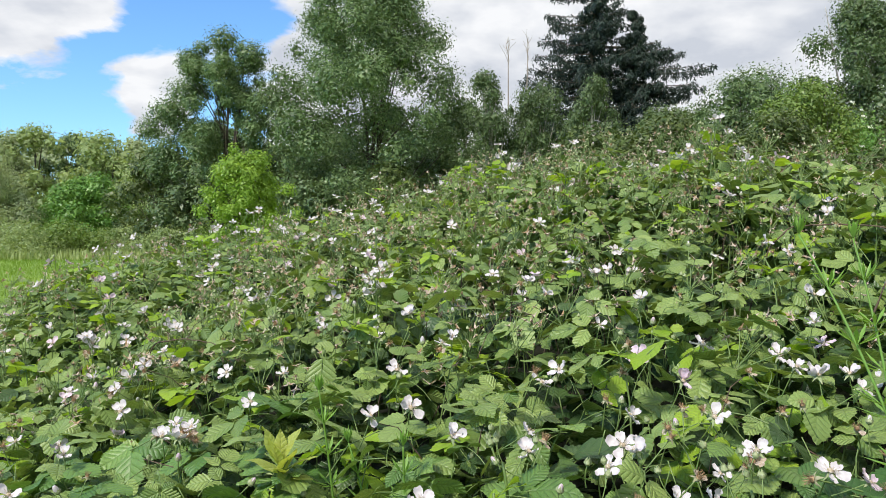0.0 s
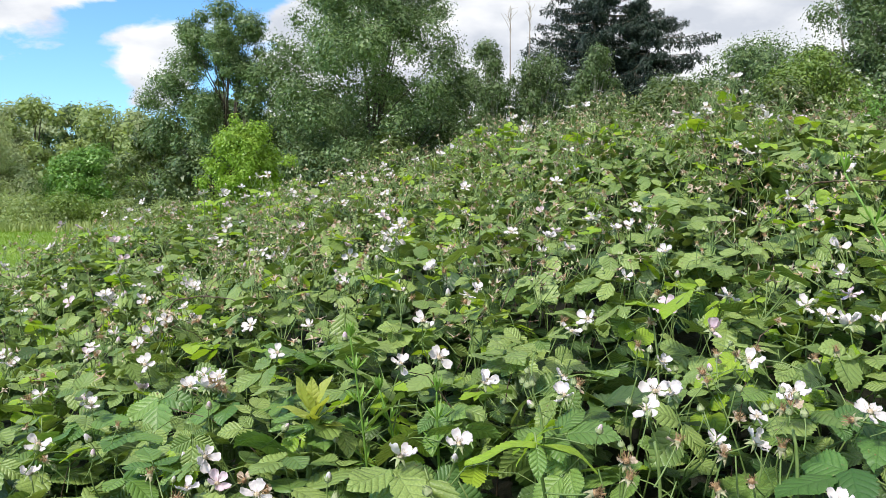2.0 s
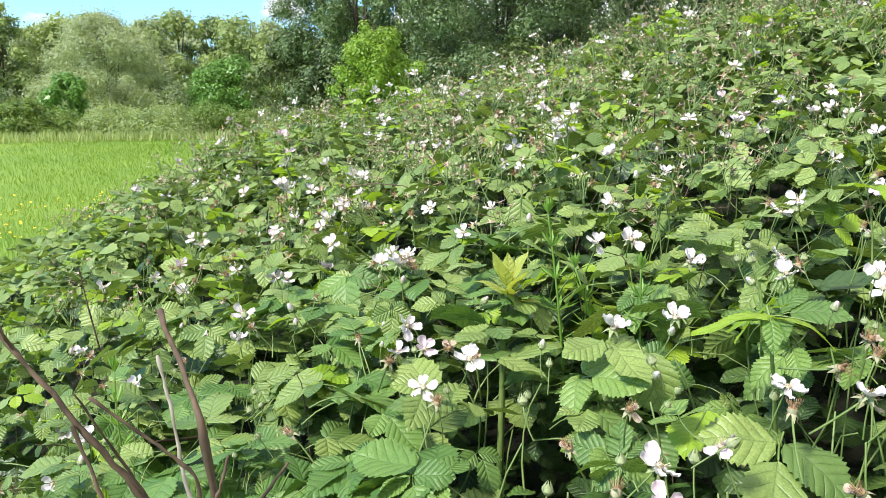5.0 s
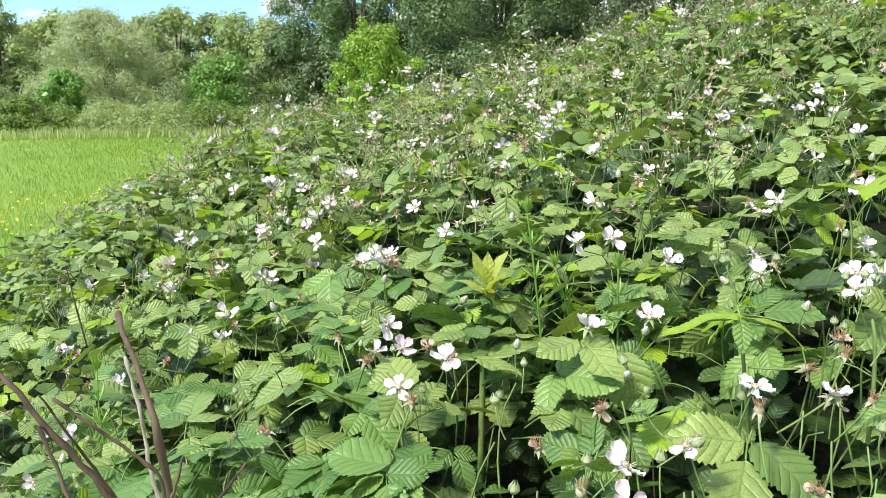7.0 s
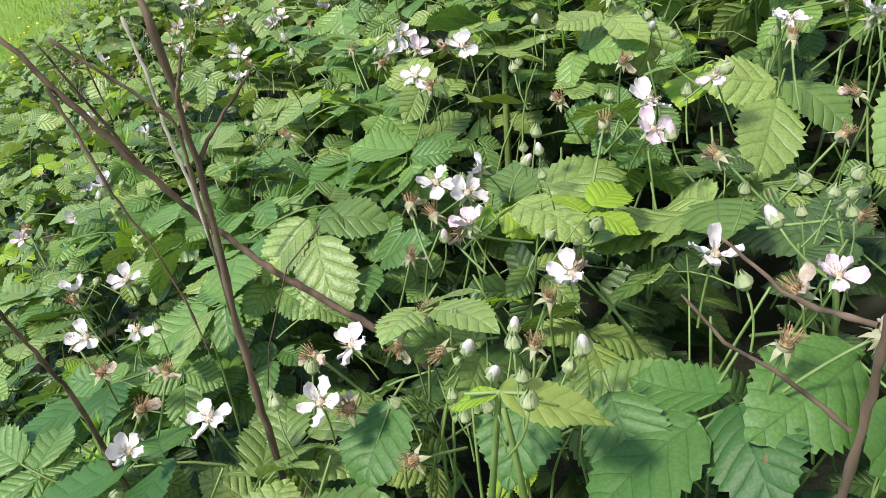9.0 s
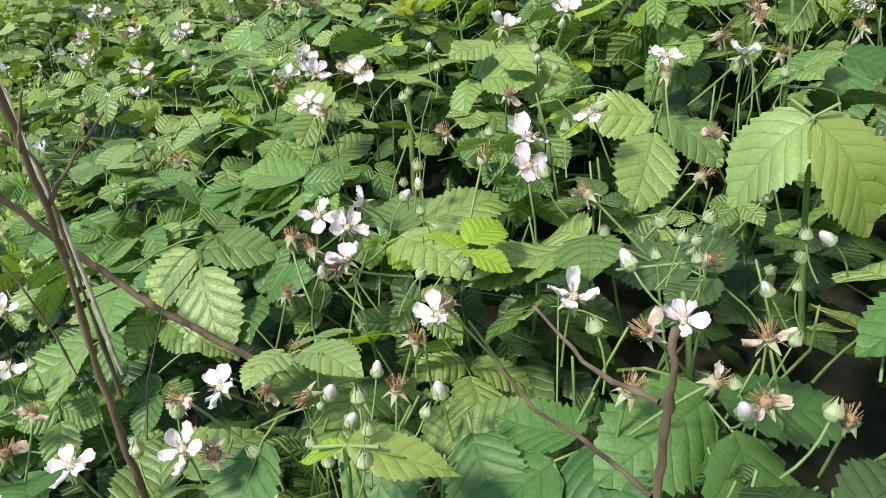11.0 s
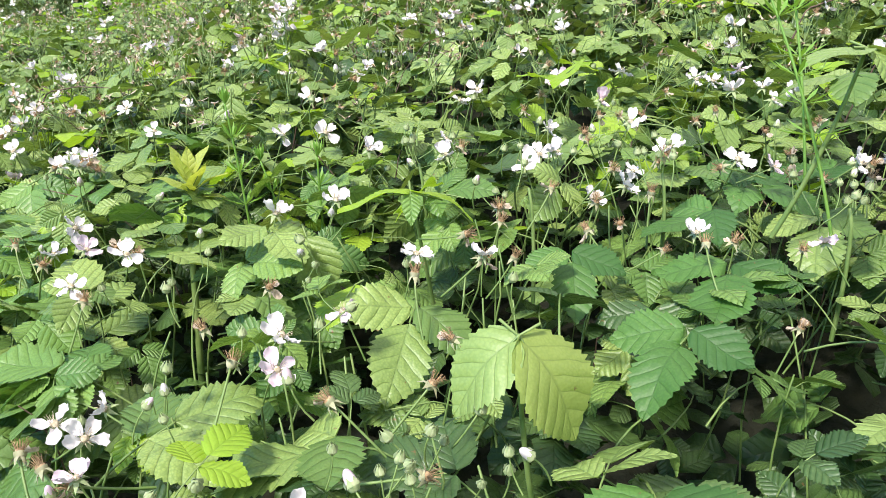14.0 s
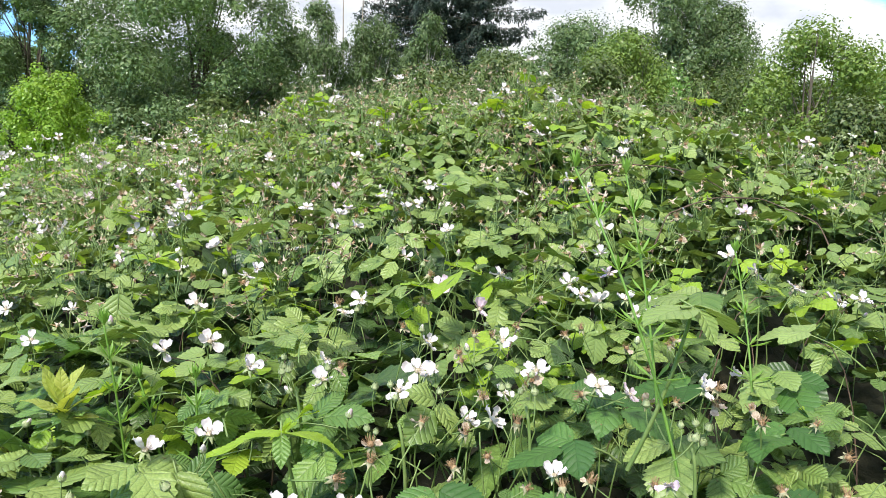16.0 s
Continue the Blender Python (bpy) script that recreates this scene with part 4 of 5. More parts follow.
def dome(rx, rz, z, mi=0, seg=7, rings=3):
    V, F = [], []
    for j in range(rings):
        t = j / rings * math.pi / 2
        for k in range(seg):
            a = 2 * math.pi * k / seg
            V.append((rx * math.cos(t) * math.cos(a), rx * math.cos(t) * math.sin(a), z + rz * math.sin(t)))
    V.append((0, 0, z + rz))
    for j in range(rings - 1):
        for k in range(seg):
            a0, a1 = j * seg + k, j * seg + (k + 1) % seg
            F += [(a0, a1, a1 + seg), (a0, a1 + seg, a0 + seg)]
    for k in range(seg):
        F.append(((rings - 1) * seg + k, (rings - 1) * seg + (k + 1) % seg, len(V) - 1))
    V = np.array(V)
    return V, np.array(F), np.zeros((len(V), 2)), np.full(len(F), mi)


def stamen_mesh(r, mat_, n=20, reach=0.0070, tall=0.0056):
    g = Geo()
    g.add(dome(0.0028, 0.0026, 0.0005, 0))
    for k in range(n):
        a, q, z = r.uniform(0, 6.28), reach * r.uniform(0.45, 1.0), tall * r.uniform(0.6, 1.1)
        d = np.array([math.cos(a), math.sin(a), 0])
        s = np.array([-d[1], d[0], 0]) * 0.00016
        e = d * q + np.array([0, 0, z])
        b = 0.00032
        V = np.array([d * 0.0015 - s, d * 0.0015 + s, e + s, e - s, e + [b, 0, 0], e + [0, b, b], e + [-b, 0, 0], e + [0, -b, b]])
        F = np.array([(0, 1, 2), (0, 2, 3), (4, 5, 7), (5, 6, 7), (4, 6, 5), (4, 7, 6)])
        g.add((V, F, np.zeros((8, 2)), np.zeros(6, int)))
    return g.mesh("stamen_tuft", [mat_])


def calyx_mesh(r, stalk=0.045, reflex=-0.4, sepal=None, size=1.0):
    """Green cup with five pointed sepals on a thin stalk."""
    g = Geo()
    g.add(dome(0.0034, -0.0042, 0.0005, 0))
    for k in range(5):
        a = 2 * math.pi * (k + 0.5) / 5
        m = Matrix.Rotation(a, 4, "Z") @ Matrix.Rotation(reflex + r.uniform(-0.2, 0.2), 4, "X")
        V = np.array([(-0.0020, 0.002, 0), (0.0020, 0.002, 0), (0.0017, 0.0055, -0.0004), (r.uniform(-0.001, 0.001), 0.0105, -0.0030), (-0.0017, 0.0055, -0.0004), (0, 0.0055, 0.0005)]) * size
        F = np.array([(0, 1, 5), (1, 2, 5), (2, 3, 5), (3, 4, 5), (4, 0, 5)])
        g.add((V, F, np.zeros((6, 2)), np.zeros(5, int)), m)
    bx, by = r.uniform(-0.012, 0.012), r.uniform(-0.012, 0.012)
    g.add(tube(arc((bx, by, -stalk), (bx * 0.2, by * 0.2, -stalk * 0.5), (0, 0, -0.003), 5), 0.0008, 0.0007, 5, 1))
    return g.mesh("calyx", [sepal or M_SEPAL, M_GREENSTEM])


rf = np.random.default_rng(5)
PETALS = [petal_template(rf).mesh("petal", [M_PETAL]) for _ in range(6)] + [petal_template(rf).mesh("petal", [M_PINK]) for _ in range(2)]
WITHERED = [petal_template(rf).mesh("withered_petal", [M_WITHER]) for _ in range(3)]
STAMENS = [stamen_mesh(rf, M_STAMEN) for _ in range(3)]
DRIED = [stamen_mesh(rf, M_SPENT, 46, 0.0060, 0.0064) for _ in range(3)]
CALYX = [calyx_mesh(rf) for _ in range(4)]
STAR = [calyx_mesh(rf, 0.04, -0.12 - 0.20 * k, M_SEPAL_DRY, 0.78) for k in range(4)]


def flower(p, r, size=1.0, pink=False):
    """Five-petalled bramble flower: calyx and stalk, petals, a ring of stamens."""
    yaw = rots(r)
    roll = r.normal(0, 0.33)
    m = Matrix.Translation(p) @ Matrix.Rotation(r.uniform(0.1, 0.75), 4, "X") @ Matrix.Rotation(roll, 4, "Y") @ Matrix.Rotation(yaw, 4, "Z") @ Matrix.Scale(size, 4)
    f = part("flower", CALYX[r.integers(4)], bush, local(m))
    cup = r.uniform(-0.15, 0.45)
    for k in range(5):
        if r.uniform() < 0.13:
            continue
        q = Matrix.Rotation(2 * math.pi * k / 5 + r.normal(0, 0.1), 4, "Z") @ Matrix.Rotation(cup + r.normal(0, 0.28), 4, "X") @ Matrix.Rotation(r.normal(0, 0.28), 4, "Y") @ Matrix.Scale(r.uniform(0.88, 1.1), 4)
        part("petal", PETALS[(6 + r.integers(2)) if pink else r.integers(6)], f, q)
    part("stamen_tuft", STAMENS[r.integers(3)], f, label="tuft of pale brown stamens")
    return f


def spent_head(p, r, size=1.0):
    m = Matrix.Translation(p) @ Matrix.Rotation(r.normal(0.2, 0.5), 4, "X") @ Matrix.Rotation(r.normal(0, 0.5), 4, "Y") @ Matrix.Rotation(rots(r), 4, "Z") @ Matrix.Scale(size, 4)
    f = part("spent_flower", STAR[r.integers(4)], bush, local(m), "spent flower with reflexed pale sepals")
    part("stamen_tuft", DRIED[r.integers(3)], f, label="dried brown stamens")
    for k in range(r.integers(0, 3)):
        part("petal", WITHERED[r.integers(3)], f, Matrix.Rotation(rots(r), 4, "Z") @ Matrix.Rotation(r.uniform(-0.9, 0.5), 4, "X") @ Matrix.Scale(r.uniform(0.5, 0.75), 4), "withered beige petal")


def bud_meshes(r, pink):
    g = Geo()
    g.add(dome(0.0042, 0.0058, 0, 0, 7, 3))
    g.add(dome(0.0042, -0.0034, 0, 0, 7, 2))
    for k in range(5):
        a = 2 * math.pi * k / 5
        V = np.array([(-0.002, 0.0043, 0), (0.002, 0.0043, 0), (0, 0.0012, 0.009), (0, 0.0050, 0.003)])
        g.add((V, np.array([(0, 1, 3), (1, 2, 3), (2, 0, 3)]), np.zeros((4, 2)), np.zeros(3, int)), Matrix.Rotation(a, 4, "Z"))
    bx, by = r.uniform(-0.012, 0.012), r.uniform(-0.012, 0.012)
    g.add(tube(arc((bx, by, -0.035), (0, 0, -0.02), (0, 0, -0.003), 5), 0.0008, 0.0007, 5, 1))
    t = Geo()
    t.add(dome(0.0036, 0.0082, 0.0025, 0, 8, 4))
    return g.mesh("bud", [M_SEPAL, M_GREENSTEM]), t.mesh("bud_tip", [M_PINK if pink else M_PETAL])


BUD = [bud_meshes(rf, k % 2) for k in range(4)]


def bud(p, r, size=1.0, opening=True):
    m = Matrix.Translation(p) @ Matrix.Rotation(r.normal(0.1, 0.35), 4, "X") @ Matrix.Rotation(r.normal(0, 0.35), 4, "Y") @ Matrix.Rotation(rots(r), 4, "Z") @ Matrix.Scale(size, 4)
    a, b = BUD[r.integers(4)]
    f = part("bud", a, bush, local(m @ Matrix.Scale(0.8, 4)), "round green bud")
    if opening:
        part("bud_tip", b, f, Matrix.Scale(r.uniform(0.85, 1.05), 4), "white petals about to open")


all_stems = Geo()


def truss(p, r, drop=0.12):
    """Stalk from inside the thicket up to a flower head."""
    x, y, z = p
    foot = (x + r.uniform(-0.05, 0.05), y + r.uniform(-0.03, 0.06), z - drop - r.uniform(0, 0.08))
    all_stems.add(tube(np.array(arc(foot, (x + r.uniform(-0.03, 0.03), y + r.uniform(-0.03, 0.03), z - drop * 0.6), (x, y, z - 0.03), 5)) - np.array(BASE), 0.0010, 0.0007, 4))


def flower_heads():
    r = np.random.default_rng(2024)
    for p in FLOWERS_A + FLOWERS_B + FLOWERS_C + FLOWERS_D:
        flower(p, r, r.uniform(0.66, 0.92), r.uniform() < 0.16)
        truss(p, r)
        for k in range(r.integers(0, 2)):
            bud((p[0] + r.normal(0, 0.016), p[1] + r.normal(0, 0.016), p[2] + r.uniform(-0.012, 0.012)), r, r.uniform(0.7, 1.0), r.uniform() < 0.4)
        if r.uniform() < 0.6:
            spent_head((p[0] + r.normal(0, 0.018), p[1] + r.normal(0, 0.018), p[2] - 0.006), r, 1.05)
    for p in SPENT_A + SPENT_B:
        spent_head(p, r, r.uniform(0.85, 1.05))
        truss(p, r)
    for p in BUDS_A + BUDS_B:
        bud(p, r, r.uniform(0.75, 1.0), r.uniform() < 0.6)
        truss(p, r)
        for k in range(r.integers(0, 3)):
            bud((p[0] + r.normal(0, 0.015), p[1] + r.normal(0, 0.015), p[2] + r.uniform(-0.015, 0.005)), r, r.uniform(0.55, 0.8), False)
    # spent heads gathered on the eastern side
    for k in range(34):
        x, y = r.uniform(0.14, 0.58), r.uniform(0.40, 0.80)
        z = h(x, y) + r.uniform(0.0, 0.035)
        if k % 4 == 3:
            flower((x, y, z), r, r.uniform(0.64, 0.9), r.uniform() < 0.2)
        else:
            spent_head((x, y, z), r, r.uniform(0.75, 0.98))
        truss((x, y, z), r)
    # the same kinds over the rest of the thicket
    n = 0
    while n < 820:
        x, y = r.uniform(-1.5, 2.8), r.uniform(0.62, 3.0)
        if x > 0.7 + 0.85 * y or x < -0.3 - 0.5 * y:
            continue
        n += 1
        z = h(x, y) + r.uniform(-0.02, 0.035) + (r.uniform(0.02, 0.07) if y > 1.7 and n % 2 else 0)
        u = r.uniform()
        if u < 0.34:
            flower((x, y, z), r, r.uniform(0.8, 1.05), r.uniform() < 0.1)
        elif u < 0.7:
            spent_head((x, y, z), r, r.uniform(0.75, 0.98))
        else:
            bud((x, y, z), r, r.uniform(0.8, 1.1), r.uniform() < 0.6)
        truss((x, y, z), r)
        for k in range(r.integers(0, 2)):
            bud((x + r.normal(0, 0.02), y + r.normal(0, 0.02), z + r.uniform(-0.02, 0.02)), r, r.uniform(0.6, 0.95), r.uniform() < 0.3)


flower_heads()


def bud_sprays():
    """The countless small bud clusters and dried heads that stand over the leaves."""
    r = np.random.default_rng(606)
    tpl = []
    for k in range(8):
        g = Geo()
        g.add(tube(arc((0, 0, -0.05), (r.uniform(-0.01, 0.01), r.uniform(-0.01, 0.01), -0.05), (0, 0, 0), 3), 0.0010, 0.0007, 3, 1))
        for j in range(r.integers(4, 8)):
            e = np.array([r.normal(0, 0.016), r.normal(0, 0.016), r.uniform(-0.015, 0.018)])
            g.add(tube([(0, 0, -0.03 + r.uniform(-0.01, 0.01)), tuple(e)], 0.0008, 0.0007, 3, 1))
            if r.uniform() < 0.35:
                g.add(dome(0.0028, 0.0050, 0, 0, 5, 1), Matrix.Translation(e))
                g.add(dome(0.0028, -0.0026, 0, 0, 5, 1), Matrix.Translation(e))
            else:
                for q in range(7):
                    a = r.uniform(0, 6.28)
                    o = np.array([math.cos(a) * 0.007, math.sin(a) * 0.007, r.uniform(-0.004, 0.007)])
                    w = np.array([-math.sin(a), math.cos(a), 0]) * 0.0019
                    g.add((np.array([e - w, e + w, e + o * r.uniform(0.8, 1.5)]), np.array([(0, 1, 2)]), np.zeros((3, 2)), np.array([2 if q < 2 else 3])))
        tpl.append(g.template())
    out = Geo()
    n = 0
    while n < 1700:
        x, y = r.uniform(-1.6, 2.2), (0.5 + 2.3 * r.uniform() ** 0.8 if n < 700 else r.uniform(1.0, 2.7))
        if x > 0.7 + 0.85 * y or x < -0.35 - 0.6 * y or x < -0.5 and r.uniform() < 0.6 or math.hypot(x, y) < 0.95:
            continue
        n += 1
        out.add(tpl[r.integers(8)], local(mat(x, y, h(x, y) + r.normal(0.006, 0.02) + (0.035 if y > 1.5 and n % 2 else 0), rots(r), r.normal(0, 0.3), r.normal(0, 0.3), r.uniform(0.75, 1.15))))
    part("bud_spray", out.mesh("bud_sprays", [M_SEPAL, M_GREENSTEM, M_SPENT, M_WITHER]), bush, label="small green bud clusters and dried brown flower heads", kind="stuff")


bud_sprays()


def crest_shoots():
    """Flowering shoots that stand clear above the leaves, most of them along the crest."""
    r = np.random.default_rng(919)
    green = Geo()
    n = 0
    while n < 78:
        x = r.uniform(-1.15, 1.5)
        y = r.uniform(1.5, 2.65) if n < 60 else r.uniform(0.8, 1.5)
        if x > 0.35 + 0.75 * y or x < -0.1 - 0.5 * y:
            continue
        n += 1
        rise = r.uniform(0.045, 0.12) if n < 60 else r.uniform(0.03, 0.06)
        z0 = h(x, y)
        tip = np.array((x + r.normal(0, 0.025), y + r.normal(0, 0.02), z0 + rise))
        foot = np.array((x, y, z0 - 0.12))
        line = np.array(arc(foot, (x, y, z0 + rise * 0.4), tip, 6))
        all_stems.add(tube(line - np.array(BASE), 0.0014, 0.0009, 4))
        for k in range(r.integers(3, 7)):
            s = line[r.integers(3, 6)]
            e = s + np.array((r.normal(0, 0.016), r.normal(0, 0.016), r.uniform(0.006, 0.026)))
            all_stems.add(tube(np.array([s, (s + e) / 2 + np.array((0, 0, -0.003)), e]) - np.array(BASE), 0.0008, 0.0006, 3))
            u = r.uniform()
            if u < 0.22:
                flower(tuple(e), r, r.uniform(0.8, 1.05), r.uniform() < 0.15)
            elif u < 0.5:
                spent_head(tuple(e), r, r.uniform(0.8, 1.05))
            else:
                bud(tuple(e), r, r.uniform(0.7, 1.0), r.uniform() < 0.4)
        for k in range(r.integers(1, 4)):
            s = line[r.integers(2, 5)]
            green.add(ROUGH_T[r.integers(8)], local(mat(*s, rots(r), r.uniform(-0.3, 0.4), r.normal(0, 0.3), r.uniform(0.5, 0.8))))
    part("leaves", green.mesh("crest_leaves", [M_YOUNG, M_GREENSTEM]), bush, label="bright small leaves on flowering shoots", kind="stuff")


crest_shoots()


def wild_stems():
    """Green and brown stems that thread through the leaves."""
    r = np.random.default_rng(77)
    brown = Geo()
    for k in range(1700):
        x, y = r.uniform(-1.8, 2.8), r.uniform(0.12, 3.1)
        if x > 0.7 + 0.95 * y or x < -0.45 - 0.75 * y:
            continue
        z = h(x, y)
        a, q = rots(r), r.uniform(0.03, 0.14)
        p0 = (x, y, z - r.uniform(0.12, 0.3))
        p2 = (x + math.cos(a) * q, y + math.sin(a) * q, h(x + math.cos(a) * q, y + math.sin(a) * q) + r.uniform(-0.06, 0.045))
        p1 = (x + math.cos(a) * q * 0.2, y + math.sin(a) * q * 0.2, max(p0[2], p2[2]) + r.uniform(-0.02, 0.02))
        if math.hypot(x, y) < 0.75 and k % 2 or not (clear_of_camera(p2) and clear_of_camera(p0)):
            continue
        (brown if k % 3 == 0 else all_stems).add(tube(np.array(arc(p0, p1, p2, 6)) - np.array(BASE), r.uniform(0.0005, 0.0012), 0.0005, 4))
    part("stem_tangle", all_stems.mesh("stems", [M_GREENSTEM]), bush, label="thin green bramble stems", kind="stuff")
    part("stem_tangle", brown.mesh("old_stems", [M_CANE]), bush, label="brown woody bramble stems", kind="stuff")


wild_stems()


# ---- single leaves, shoots and canes that stand out ----
def single_blade(length, seed, width=0.8, droop=0.25):
    r = np.random.default_rng(seed)
    g = Geo()
    g.add(leaflet(length, length * width, 28, 2, 0.2, droop, r, 0, 0.12, 0.9))
    g.add(tube([(0, -0.012, -0.003), (0, 0, 0), (0, length * 0.5, 0.22 * 0.0 - droop * length * 0.25 - 0.0004)], 0.0010, 0.0005, 4, 1))
    return g


# x, y, z, bearing, nose up, lean, length, leaflets
BRIGHT_LEAVES = [
    (-0.002, 0.536, 1.236, 150, -12, 10, 0.056, 1), (-0.293, 0.757, 1.232, 175, -62, 15, 0.060, 1), (-0.414, 0.823, 1.206, 120, -5, 20, 0.040, 1),
    (-0.300, 1.241, 1.355, 60, -25, 10, 0.045, 1), (-0.261, 1.217, 1.360, -60, -45, -10, 0.040, 1), (-0.378, 1.049, 1.275, -95, 10, 0, 0.044, 3),
    (0.322, 1.320, 1.470, -30, 5, 0, 0.050, 1), (0.033, 1.196, 1.400, 100, -5, 0, 0.048, 1), (-0.219, 1.120, 1.345, 95, -3, 5, 0.050, 1),
    (0.242, 0.840, 1.380, 115, -20, 15, 0.062, 1), (0.241, 0.712, 1.322, 100, -10, 12, 0.052, 1),
]
BROAD_LEAVES = [
    (-0.164, 1.041, 1.325, 175, -72, 0, 0.062, 1), (0.039, 0.500, 1.232, 165, -25, -8, 0.058, 3), (-0.040, 0.600, 1.255, 185, -60, 20, 0.060, 1),
    (-0.012, 0.392, 1.196, 105, -12, 0, 0.054, 3), (-0.120, 0.415, 1.190, -62, 14, 10, 0.062, 3), (-0.257, 0.439, 1.168, 200, -28, 10, 0.060, 3),
    (-0.315, 0.391, 1.125, 150, -15, 20, 0.054, 1), (0.473, 0.716, 1.375, 85, -6, 0, 0.055, 3), (0.297, 0.660, 1.298, 120, -12, 5, 0.056, 3),
    (0.359, 0.558, 1.277, 150, -18, 5, 0.060, 3),
]
NEAR_LEAVES = [
    (-0.168, 0.285, 1.142, 160, -28, 6, 0.056, 1), (-0.100, 0.275, 1.160, 165, -22, 0, 0.056, 1), (-0.068, 0.268, 1.162, 190, -25, 20, 0.052, 1),
    (-0.020, 0.262, 1.165, 120, -14, 0, 0.062, 3), (0.030, 0.275, 1.178, 200, -18, -10, 0.064, 3), (-0.300, 0.285, 1.098, 110, -10, 10, 0.060, 3),
    (0.140, 0.310, 1.205, 170, -14, 0, 0.056, 3), (-0.380, 0.360, 1.090, 140, -18, 0, 0.055, 3),
]


RIGHT_LEAVES = [
    (0.250, 0.480, 1.262, 150, -16, 6, 0.056, 3), (0.400, 0.470, 1.262, 190, -14, -6, 0.058, 3), (0.470, 0.560, 1.282, 120, -12, 8, 0.056, 3),
    (0.330, 0.620, 1.292, 210, -10, 0, 0.054, 3), (0.200, 0.425, 1.240, 140, -18, 0, 0.054, 3), (0.520, 0.640, 1.300, 160, -10, 10, 0.056, 3),
    (0.420, 0.640, 1.298, 80, -8, 0, 0.050, 3), (0.270, 0.555, 1.282, 100, -14, 0, 0.052, 3), (0.150, 0.520, 1.262, 175, -20, 0, 0.052, 3),
]


def fresh_patch():
    """Sunlit fresh leaves spread over the thicket's low western side."""
    r = np.random.default_rng(515)
    shapes = [compound_leaf(r, True, k % 3 == 2, True, 1.1).mesh("broad_leaf", [(M_FRESH, M_LEAF, M_FRESH)[k % 3], M_GREENSTEM]) for k in range(6)]
    for k in range(96):
        x, y = r.uniform(-0.62, -0.12), r.uniform(0.36, 0.95)
        if x > -0.34 and y < 0.43:
            continue
        m = mat(x, y, h(x, y) - 0.012 + r.uniform(-0.015, 0.02), rots(r), r.normal(-0.15, 0.22), r.normal(0, 0.22), r.uniform(0.62, 0.98))
        part("leaf", shapes[k % 6], bush, local(m), "fresh green toothed leaf")


fresh_patch()


def standing_out():
    r = np.random.default_rng(404)
    for rows, m, note in ((BRIGHT_LEAVES, M_YOUNG, "bright yellow-green young leaf"), (BROAD_LEAVES, M_LEAF, "broad toothed green leaf"), (NEAR_LEAVES, M_DEEP, "broad pleated green leaf"), (RIGHT_LEAVES, M_DEEP, "fresh green toothed leaf")):
        for k, (x, y, z, yaw, up, lean, ln, n) in enumerate(rows):
            if n == 1:
                g = single_blade(ln * 0.8, 500 + k, 0.82)
            else:
                g = compound_leaf(r, True, False, True, ln / 0.052)
            part("leaf", g.mesh("broad_leaf", [m, M_GREENSTEM]), bush, local(mat(x, y, z, radians(yaw), radians(up), radians(lean))), note)


standing_out()


def young_shoot():
    """Pale bramble shoot: upright ribbed stem with a fan of folded, yellowish new leaves."""
    r = np.random.default_rng(8)
    top = Vector((-0.155, 0.731, 1.278))
    t = thing("bramble_shoot", "upright young bramble shoot with yellowish tip leaves", "bramble shoot", (-0.163, 0.745, h(-0.163, 0.745) - 0.2))
    o = t.location
    g = Geo()
    g.add(tube(np.array([(-0.163, 0.745, o[2]), (-0.160, 0.738, top[2] - 0.05), tuple(top)]) - np.array(o), 0.0038, 0.0022, 7))
    part("stem", g.mesh("shoot_stem", [M_GREENSTEM]), t)
    # bearing, nose up, length, width share, kind
    spec = [(15, 82, 0.038, 0.40, M_TIP), (-60, 66, 0.044, 0.44, M_TIP), (70, 64, 0.046, 0.44, M_TIP), (150, 66, 0.040, 0.42, M_TIP), (-130, 56, 0.042, 0.46, M_TIP),
            (-95, 38, 0.044, 0.50, M_TIP), (95, 34, 0.040, 0.50, M_TIP), (178, 34, 0.036, 0.48, M_TIP),
            (100, 12, 0.046, 0.50, M_FRESH), (118, -6, 0.030, 0.5, M_FRESH), (-84, 16, 0.034, 0.5, M_TIP), (-120, 2, 0.028, 0.5, M_YOUNG)]
    for k, (yaw, up, ln, width, m) in enumerate(spec):
        b = single_blade(ln * 0.88, 40 + k, width, 0.10 if up > 40 else 0.25)
        part("leaf", b.mesh("shoot_leaf", [m, M_GREENSTEM]), t, Matrix.Translation(top - o + Vector((0, 0, -0.004 if up > 60 else (-0.012 if up > 30 else -0.020)))) @ mat(0, 0, 0, radians(yaw), radians(up), 0), "new pale yellow-green leaf")
    for k, (yaw, up) in enumerate([(-70, -18), (75, -14), (10, -20)]):
        b = single_blade(0.046, 60 + k, 0.7, 0.3)
        part("leaf", b.mesh("shoot_leaf", [M_LEAF, M_GREENSTEM]), t, Matrix.Translation(top - o + Vector((0, 0, -0.045))) @ mat(0, 0.0, 0, radians(yaw), radians(up), 0))


young_shoot()


